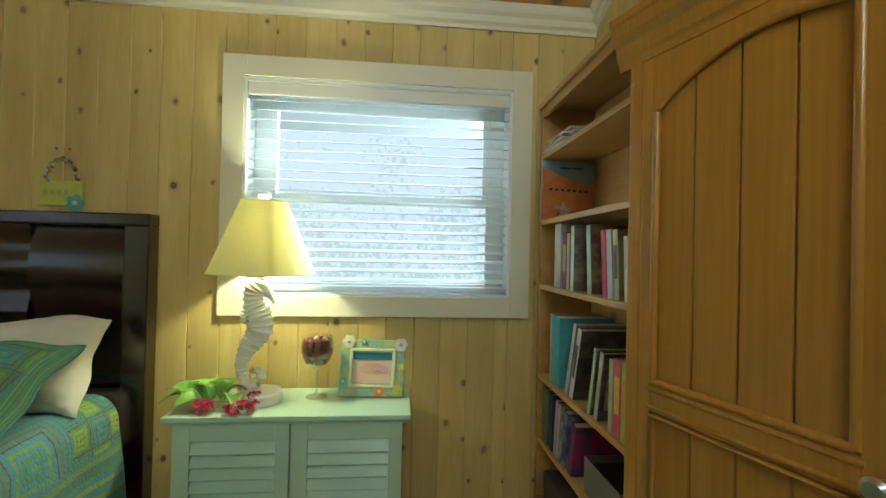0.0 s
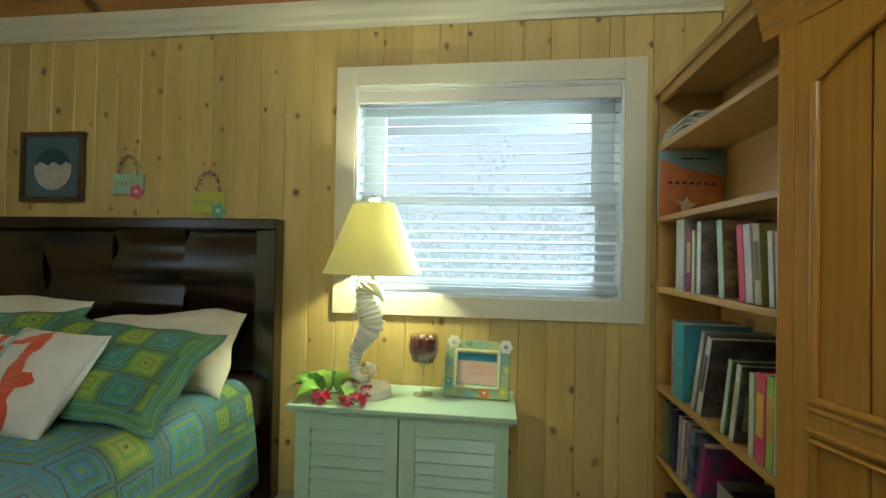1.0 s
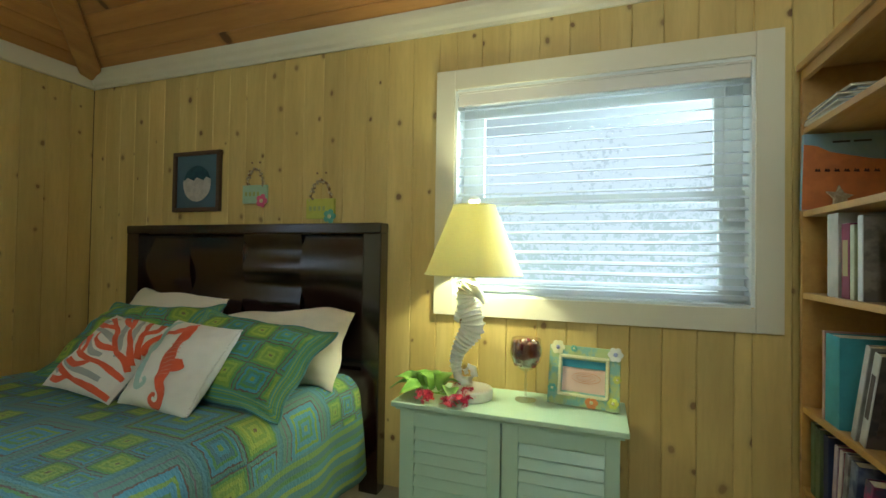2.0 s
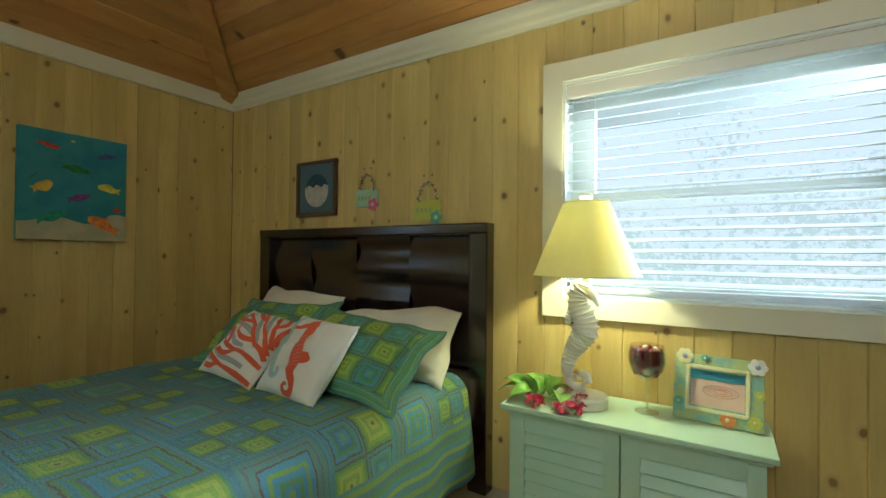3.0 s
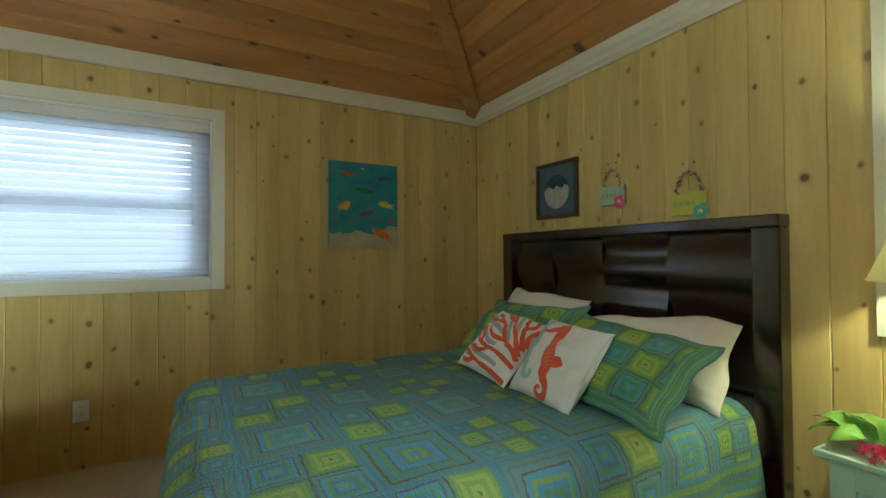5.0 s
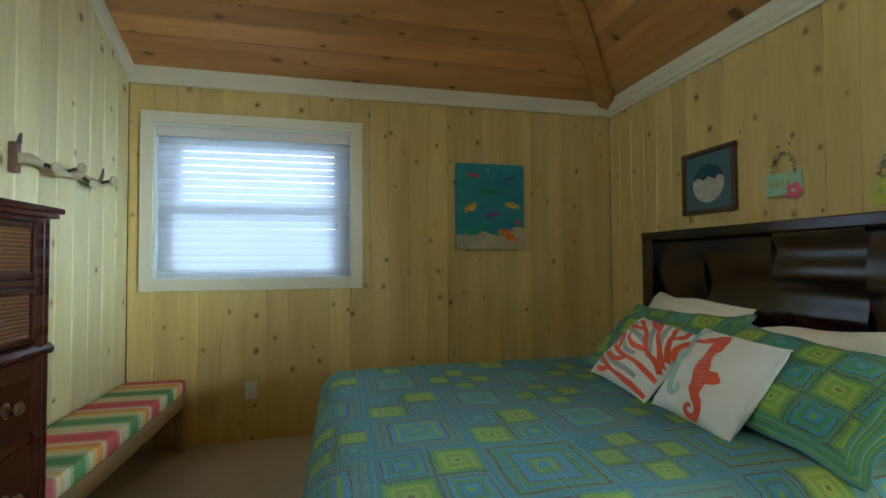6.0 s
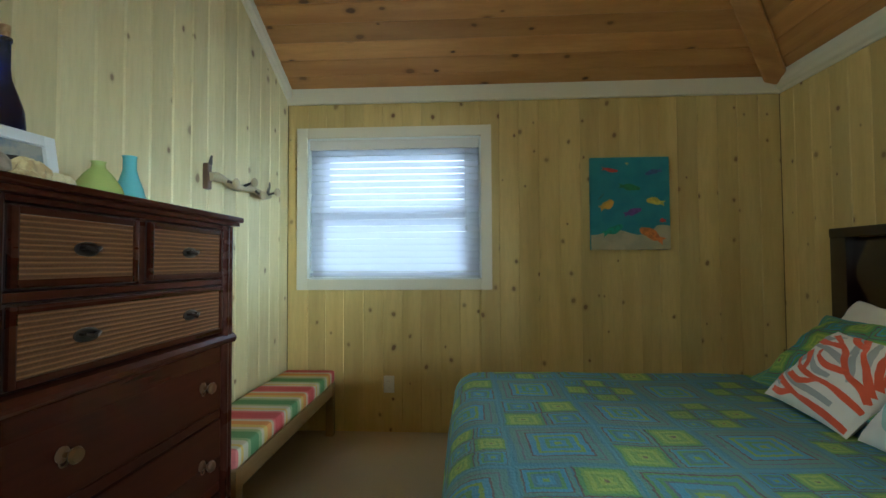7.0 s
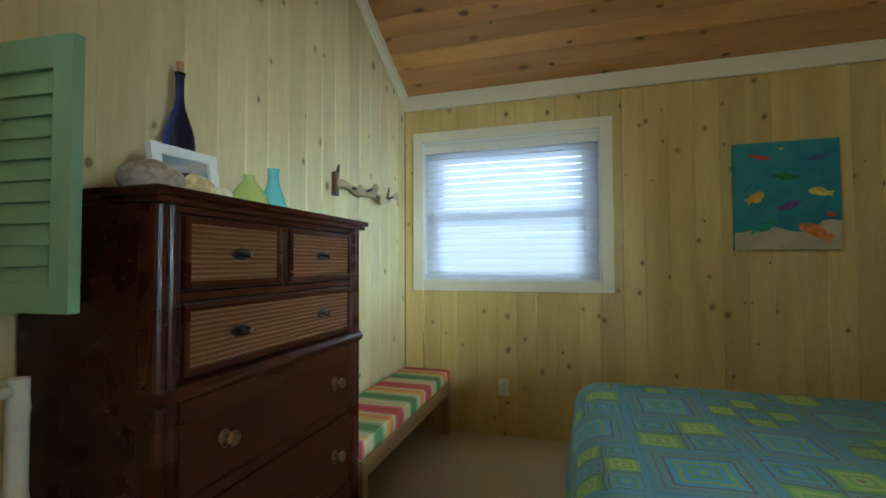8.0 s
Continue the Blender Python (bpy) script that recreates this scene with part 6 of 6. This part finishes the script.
def make_bookshelf():
    b = thing("bookshelf", "open honey pine bookshelf against the wall, nearly full", "bookshelf", Matrix.Translation((SX0, SY0, 0)))
    o = Matrix.Translation((-SX0, -SY0, 0))

    def add(name, bm):
        bm.transform(o)
        part(name, bm, SHELF_PINE, b)

    add("side_panel", box(SX0, SX1, SY1 - 0.022, SY1, 0, 1.865, 0.003))
    add("side_panel", box(SX0, SX1, SY0, SY0 + 0.022, 0, 1.865, 0.003))
    add("top_board", box(SX0 - 0.012, SX1, SY0 - 0.004, SY1 + 0.004, 1.8655, 1.889, 0.004))
    add("top_rail", box(SX0, SX0 + 0.018, SY0 + 0.0225, SY1 - 0.0225, 1.825, 1.865, 0.003))
    add("back_panel", box(SX1 - 0.008, SX1, SY0 + 0.0225, SY1 - 0.0225, 0.03, 1.865))
    for z in SHELVES:
        add("shelf", box(SX0 + 0.002, SX1 - 0.0085, SY0 + 0.0225, SY1 - 0.0225, z - 0.022, z, 0.003))
    add("plinth", box(SX0 + 0.02, SX0 + 0.036, SY0 + 0.0225, SY1 - 0.0225, 0.0, 0.0375))
    return b


make_bookshelf()
PAGES = mottled("cream_page_edges", (0.66, 0.60, 0.45), (0.56, 0.50, 0.36), 120.0)
COVERS = {}


def cover(colour, second=None):
    key = (colour, second)
    if key not in COVERS:
        COVERS[key] = mottled("printed_cover", colour, second or tuple(c * 0.8 for c in colour), 18.0 if second else 8.0)
    return COVERS[key]


def book(label, y, z, thick, height, depth, colour, spine=None, lean=0.0, second=None, spiral=False, band=None):
    """An upright book; spine to the west, y is its north face at the shelf; a positive lean tips its head south."""
    b = thing("book", label, "book", pose(SX0 + 0.012, y, z + 0.001 + max(0.0, thick * math.sin(radians(lean))), lean, 0, 0), "books on the bookshelf")
    c, t = cover(colour, second), 0.0025
    bm = bmesh.new()
    box(0.001, depth, -t, 0, 0, height, 0.0008, bm)
    box(0.001, depth, -thick, -thick + t, 0, height, 0.0008, bm)
    part("cover", bm, c, b)
    s = part("spine", box(-0.0015, t, -thick + 0.0002, -0.0002, 0, height, 0.001), cover(spine) if spine else c, b)
    part("page_block", box(t + 0.0005, depth - 0.004, -thick + t + 0.0003, -t - 0.0003, 0.003, height - 0.004), PAGES, b)
    if band:
        part("title_band", box(-0.0024, -0.0018, -thick * 0.82, -thick * 0.18, height * 0.30, height * 0.78), cover(band), s)
        part("cover_picture", box(0.02, depth - 0.02, -thick - 0.0008, -thick - 0.0001, height * 0.16, height * 0.62), cover(band, tuple(0.5 * k for k in band)), b)
    if spiral:
        for i in range(int(height / 0.012)):
            zz = 0.008 + i * 0.012
            part("spiral_ring", tube([(0.004 + 0.006 * math.cos(a), -thick / 2 + (thick / 2 + 0.001) * math.sin(a), zz) for a in [2 * math.pi * k / 10 for k in range(11)]], 0.0009, 4), METAL_BRIGHT, b)
    return b


WHITE, GREY = (0.68, 0.68, 0.65), (0.55, 0.52, 0.46)
# upper row
book("tall grey album standing on the pine shelf", -0.215, 1.040, 0.072, 0.270, 0.215, GREY, (0.50, 0.46, 0.40))
book("maroon paperback standing between pale books", -0.306, 1.040, 0.046, 0.232, 0.17, (0.22, 0.02, 0.06), None, 0, None, False, (0.40, 0.30, 0.12))
book("olive paperback standing on the pine shelf", -0.356, 1.040, 0.022, 0.226, 0.17, (0.40, 0.40, 0.20), (0.52, 0.52, 0.34))
book("taupe floral magazine with a white spine", -0.398, 1.040, 0.026, 0.250, 0.215, (0.30, 0.27, 0.22), WHITE, 0, (0.16, 0.14, 0.12))
book("brown cookbook with a pale green spine", -0.556, 1.040, 0.032, 0.244, 0.205, (0.32, 0.19, 0.07), (0.44, 0.60, 0.50), -5, (0.14, 0.06, 0.03))
book("pink and white magazine standing on the shelf", -0.676, 1.040, 0.030, 0.222, 0.20, (0.66, 0.52, 0.60), (0.66, 0.06, 0.12), -6, (0.70, 0.66, 0.72))
book("lilac paperback standing on the shelf", -0.712, 1.040, 0.034, 0.220, 0.18, (0.55, 0.50, 0.66), (0.66, 0.62, 0.70), -6, (0.70, 0.66, 0.70))
book("olive softcover with a dotted spine", -0.755, 1.040, 0.030, 0.218, 0.18, (0.36, 0.33, 0.14), (0.56, 0.50, 0.32), -5, None, False, (0.16, 0.12, 0.05))
book("white booklet standing on the shelf", -0.818, 1.040, 0.022, 0.196, 0.17, WHITE, None, -4)
book("tan hardback standing at the end of the row", -0.846, 1.040, 0.032, 0.192, 0.17, (0.40, 0.31, 0.17), None, -4)
book("cream hardback standing at the end of the row", -0.884, 1.040, 0.030, 0.200, 0.17, (0.62, 0.54, 0.36), None, -3)
book("red paperback standing at the end of the row", -0.922, 1.040, 0.030, 0.205, 0.17, (0.50, 0.06, 0.05), None, -2)
# middle row
book("pink-edged folder standing beside the binder", -0.180, 0.625, 0.016, 0.296, 0.22, (0.62, 0.38, 0.32))
book("teal ring binder standing on the pine shelf", -0.200, 0.625, 0.092, 0.290, 0.235, (0.10, 0.38, 0.44), None, 1, (0.09, 0.34, 0.40))
book("clear-covered album leaning on the shelf", -0.358, 0.625, 0.024, 0.300, 0.22, (0.36, 0.33, 0.30), (0.56, 0.54, 0.50), 16, (0.28, 0.25, 0.22))
book("large dark photo book with a white spine", -0.405, 0.625, 0.030, 0.286, 0.23, (0.050, 0.040, 0.048), WHITE, 16, (0.12, 0.09, 0.08), False, (0.10, 0.07, 0.06))
book("green spiral notebook leaning on the shelf", -0.570, 0.625, 0.022, 0.240, 0.18, (0.12, 0.16, 0.05), (0.34, 0.44, 0.22), 12, (0.06, 0.08, 0.03), True)
book("black spiral calendar with a picture cover", -0.622, 0.625, 0.024, 0.236, 0.18, (0.04, 0.035, 0.035), (0.52, 0.50, 0.42), 11, (0.14, 0.11, 0.08), True, (0.46, 0.36, 0.18))
book("pale green slim paperback on the shelf", -0.726, 0.625, 0.024, 0.228, 0.17, (0.40, 0.52, 0.30), (0.58, 0.66, 0.46), 1)
book("bright pink paperback with a yellow band", -0.756, 0.625, 0.046, 0.236, 0.17, (0.72, 0.05, 0.20), None, 1, (0.60, 0.12, 0.14), False, (0.70, 0.48, 0.06))
book("lime paperback with an orange foot", -0.806, 0.625, 0.030, 0.240, 0.17, (0.36, 0.55, 0.10), (0.44, 0.60, 0.12), 1, None, False, (0.66, 0.34, 0.08))
book("blue and white paperback on the shelf", -0.840, 0.625, 0.034, 0.238, 0.17, (0.30, 0.45, 0.62), WHITE, 1, WHITE, False, (0.16, 0.30, 0.44))
book("white paperback at the end of the row", -0.880, 0.625, 0.036, 0.230, 0.17, (0.62, 0.62, 0.60), WHITE, 1, None, False, (0.50, 0.10, 0.10))
book("navy paperback at the end of the row", -0.922, 0.625, 0.034, 0.222, 0.17, (0.05, 0.08, 0.20), None, 1)
# low row
book("dark green magazine with a photo cover", -0.095, 0.335, 0.030, 0.250, 0.21, (0.06, 0.10, 0.05), (0.16, 0.22, 0.10), 0, (0.16, 0.18, 0.10))
book("olive hardback standing on the low shelf", -0.130, 0.335, 0.034, 0.244, 0.21, (0.14, 0.17, 0.08), None, 0)
book("navy hardback standing on the low shelf", -0.190, 0.335, 0.034, 0.240, 0.20, (0.02, 0.03, 0.09), None, 0)
book("purple magazine leaning on the low shelf", -0.240, 0.335, 0.022, 0.235, 0.20, (0.22, 0.05, 0.18), (0.50, 0.40, 0.46), 6, (0.45, 0.30, 0.40))
book("maroon magazine leaning on the low shelf", -0.270, 0.335, 0.020, 0.232, 0.20, (0.26, 0.03, 0.06), (0.60, 0.52, 0.50), 7, (0.40, 0.20, 0.22))
book("grey magazine leaning on the low shelf", -0.298, 0.335, 0.022, 0.235, 0.20, (0.40, 0.38, 0.36), None, 8, (0.20, 0.18, 0.18))
book("indigo patterned magazine leaning on the shelf", -0.332, 0.335, 0.040, 0.225, 0.20, (0.05, 0.07, 0.16), None, 8, (0.20, 0.22, 0.30))
book("magenta magazine leaning on the low shelf", -0.400, 0.335, 0.040, 0.205, 0.19, (0.30, 0.02, 0.12), None, 11, (0.08, 0.05, 0.12))


def make_landscape_book():
    b = thing("book", "landscape-format picture book of orange dunes under blue sky", "book", pose(SX0 - 0.014, -0.064, 1.341, 4, 0, 0), "books on the bookshelf")
    w, h, t = 0.255, 0.272, 0.018
    part("cover", box(0, w, -t, -0.001, 0, h, 0.001), cover((0.22, 0.36, 0.44), (0.26, 0.38, 0.45)), b, "dusty blue cover")
    dune = [(0.001, 0.001), (w - 0.001, 0.001), (w - 0.001, 0.170), (0.20, 0.176), (0.14, 0.190), (0.08, 0.205), (0.04, 0.228), (0.001, 0.236)]
    d = part("dune_print", plate(dune, 0.0012, Matrix.Translation((0, -t - 0.0016, 0))), cover((0.60, 0.20, 0.055), (0.52, 0.17, 0.05)), b, "orange dune printed across the cover")
    for i in range(7):
        x = 0.035 + i * 0.028
        part("dark_mark", plate([(x, 0.138), (x + 0.018, 0.136), (x + 0.014, 0.148), (x + 0.009, 0.144), (x + 0.004, 0.149)], 0.0008, Matrix.Translation((0, -t - 0.0028, -0.0012 * i))), cover((0.06, 0.02, 0.01)), d)
    for x0, x1 in ((0.085, 0.135), (0.145, 0.195)):
        part("title_bar", box(x0, x1, -t - 0.0022, -t - 0.0003, 0.236, 0.243), cover((0.04, 0.06, 0.08)), b)
    return b


make_landscape_book()


def make_starfish():
    out = []
    for i in range(10):
        a = math.pi / 2 + math.pi * i / 5
        r = 0.048 if i % 2 == 0 else 0.016
        out.append((r * math.cos(a), r * math.sin(a)))
    bm = plate(out, 0.012)
    bmesh.ops.bevel(bm, geom=bm.edges[:], offset=0.003, segments=2, affect="EDGES")
    ob = obj("starfish", bm, mottled("pale_starfish", (0.62, 0.52, 0.36), (0.50, 0.40, 0.26), 80.0))
    ob.matrix_world = pose(SX0 + 0.085, -0.125, 1.382, -18, 8, 12)
    return tagged(ob, "dried pale starfish leaning on the shelf", "starfish")


make_starfish()
for i, (col, dz, dy, turn) in enumerate((((0.55, 0.55, 0.52), 0.0, 0.0, 3), ((0.16, 0.20, 0.28), 0.011, 0.004, -2), ((0.60, 0.60, 0.58), 0.021, -0.004, 5), ((0.10, 0.10, 0.10), 0.031, 0.006, -4), ((0.25, 0.36, 0.50), 0.040, 0.0, 6), ((0.62, 0.52, 0.36), 0.050, -0.006, 1))):
    mg = thing("magazine", "thin magazine lying in a stack on the shelf", "magazine", pose(SX0 - 0.004 + 0.004 * i, -0.075 + dy, 1.646 + dz, 0, 0, turn), "stack of magazines")
    part("cover", box(0, 0.20, -0.26, 0.0, 0.006, 0.0085, 0.0008), cover(col), mg)
    part("page_block", box(0.001, 0.199, -0.259, -0.001, 0.0, 0.0058), PAGES, mg)


def make_bin():
    b = thing("metal_box", "dull grey metal box on the low shelf", "box", Matrix.Translation((SX0 + 0.115, -0.665, 0.336)))
    mt = painted("dull_grey_metal", (0.22, 0.21, 0.18), 0.4, 0.3)
    bm = bmesh.new()
    for args in ((-0.095, 0.095, -0.13, -0.127, 0, 0.125), (-0.095, 0.095, 0.127, 0.13, 0, 0.125), (-0.095, -0.092, -0.127, 0.127, 0, 0.125), (0.092, 0.095, -0.127, 0.127, 0, 0.125), (-0.092, 0.092, -0.127, 0.127, 0, 0.003)):
        box(*args, 0.0008, bm)
    part("body", bm, mt, b)
    part("dark_contents", box(-0.09, 0.09, -0.125, 0.125, 0.004, 0.10, 0.006), METAL_DARK, b)
    return b


make_bin()
lower = bmesh.new()
box(SX0 + 0.02, SX0 + 0.20, -0.40, -0.10, 0.061, 0.20, 0.012, lower)
tagged(obj("storage_box", lower, painted("dark_card", (0.05, 0.04, 0.04), 0.7)), "dark card storage box on the lowest shelf", "box")


# ---- armoire ----
def make_armoire():
    W, D, H = 0.536, 0.19, 1.645
    a = thing("armoire", "honey oak armoire with an arched, grooved panel door", "armoire", pose(3.856, -1.049, 0, 0, 0, 17))

    def add(name, bm, parent=a, material=OAK, label="", smooth=False):
        return part(name, bm, material, parent, label, smooth)

    add("side_panel", box(0.001, D, -0.022, 0.0, 0.0, H, 0.003))
    add("side_panel", box(0.001, D, -W, -W + 0.022, 0.0, H, 0.003))
    add("back_panel", box(D - 0.008, D, -W + 0.0225, -0.0225, 0.05, H))
    add("top_panel", box(0.001, D - 0.0085, -W + 0.0225, -0.0225, H - 0.02, H))
    add("plinth", box(0.002, 0.022, -W + 0.0225, -0.0225, 0.0, 0.09, 0.003))
    add("bottom_panel", box(0.023, D - 0.0085, -W + 0.0225, -0.0225, 0.07, 0.09))
    # stepped cornice
    prof = [(0.0, 0.0), (0.012, 0.0), (0.016, 0.018), (0.022, 0.026), (0.026, 0.055), (0.042, 0.075), (0.046, 0.100), (0.050, 0.105), (0.050, 0.122), (0.0, 0.122)]
    add("cornice", extrude_profile(prof, (0.0, 0.045, H - 0.01), (0.0, -W - 0.045, H - 0.01), (-1, 0, 0)), label="stepped oak cornice")
    add("cornice_return", extrude_profile(prof, (0.0, 0.0, H - 0.01), (0.075, 0.0, H - 0.01), (0, 1, 0)))
    add("cornice_cap", box(-0.0005, D, -W, 0.0, H + 0.085, H + 0.111))
    add("stile", box(-0.020, 0.0, -0.034, 0.002, 0.0, H - 0.012, 0.004))
    add("stile", box(-0.020, 0.0, -W - 0.002, -W + 0.034, 0.0, H - 0.012, 0.004))
    add("head_rail", box(-0.0195, 0.0, -W + 0.0345, -0.0345, H - 0.0125, H - 0.001, 0.003))

    def arch(y_side, y_mid, z_side, z_mid, k=18):
        """Points of a half arch from the outer stile up to the middle."""
        out = []
        for i in range(k + 1):
            s = i / k
            out.append((y_side + (y_mid - y_side) * s, z_side + (z_mid - z_side) * math.sin(s * 0.74 * math.pi) ** 0.82))
        return out

    for y_out, y_in in ((-0.036, -W + 0.038),):
        dz0, dz1 = 0.095, H - 0.014
        dirn = 1 if y_in > y_out else -1
        po, pi_ = y_out + dirn * 0.032, y_in - dirn * 0.050      # panel edges
        door = add("door", box(-0.019, -0.0005, min(y_out, po), max(y_out, po), dz0, dz1, 0.003))
        bm = box(-0.019, -0.0005, min(y_in, pi_), max(y_in, pi_), dz0, dz1, 0.003)
        box(-0.0185, -0.001, min(po, pi_), max(po, pi_), dz0, dz0 + 0.08, 0.002, bm)
        add("door_frame", bm, door)
        z_spring, z_top = 1.510, 1.606
        top = arch(po, pi_, z_spring, z_top)
        out = [(y, z) for y, z in top] + [(pi_, dz1), (po, dz1)]
        head = plate(out, 0.017)
        head.transform(Matrix(((0, 1, 0, -0.0182), (1, 0, 0, 0), (0, 0, 1, 0), (0, 0, 0, 1))))
        add("arched_head", head, door)
        add("middle_rail", box(-0.0185, -0.001, min(po, pi_), max(po, pi_), 0.829, 0.889, 0.002), door)
        # tongue-and-groove panel boards, set back
        n, pw = 4, (pi_ - po) / 4
        for lo, hi in ((0.889, z_top), (dz0 + 0.08, 0.829)):
            for i in range(n):
                ya, yb = po + i * pw, po + (i + 1) * pw
                zt = hi if hi < 1 else max(z for y, z in top if min(ya, yb) - 0.02 <= y <= max(ya, yb) + 0.02)
                add("panel_board", box(-0.0085, -0.0015, min(ya, yb) + 0.003, max(ya, yb) - 0.003, lo + 0.001, zt - 0.001, 0.0025), door)
            add("panel_back", box(-0.0035, -0.0008, min(po, pi_), max(po, pi_), lo, hi - 0.06 if hi > 1 else hi), door, OAK_GROOVE, "darker groove between the boards")
        # raised bead round each panel
        def bead(pts, r=0.0085):
            add("moulding", tube([(-0.0165, y, z) for y, z in pts], r, 10), door, smooth=True)
        e = 0.006 * dirn
        bead([(po + e, 0.897)] + [(y + (e if i == 0 else 0), z - 0.008) for i, (y, z) in enumerate(top)])
        bead([(pi_ - e, top[-1][1] - 0.008), (pi_ - e, 0.897)])
        bead([(po + e, 0.897), (pi_ - e, 0.897)])
        bead([(po + e, dz0 + 0.09), (po + e, 0.821), (pi_ - e, 0.821), (pi_ - e, dz0 + 0.09)])
        bead([(po - dirn * 0.006, 0.839), (pi_ + dirn * 0.006, 0.839)], 0.006)
        bead([(po - dirn * 0.006, 0.879), (pi_ + dirn * 0.006, 0.879)], 0.006)
        ky = y_in - dirn * 0.020
        add("knob", lathe([(0.0, 0.0), (0.010, 0.0), (0.008, 0.008), (0.007, 0.016), (0.016, 0.024), (0.018, 0.032), (0.012, 0.040), (0.0, 0.042)], 20, pose(-0.0185, ky, 0.861, 0, -90, 0)), door, METAL_BRIGHT, "bright metal knob", True)
    add("hinge_pin", lathe([(0.0, 0.0), (0.004, 0.0), (0.004, 0.003), (0.0, 0.004)], 10, pose(-0.020, -0.012, 1.585, 0, -90, 0)), material=METAL_BRIGHT)
    return a


make_armoire()

# ---- board cladding of the walls ----
clad(wall_north, 0.0, EAST, 0.0, EAVE + 0.02, NWIN, Matrix.Identity(4), 0.131, 1)
clad(wall_west, SOUTH, 0.0, 0.0, EAVE + 0.02, WWIN, WEST_AT, 0.131, 2)
clad(wall_south, -EAST, 0.0, 0.0, 3.25, ADDED_SWIN, SOUTH_AT, 0.131, 3, PINE_DAYLIT, 0.0065)
clad(wall_east, 0.0, -SOUTH, 0.0, 3.25, None, EAST_AT, 0.131, 4)
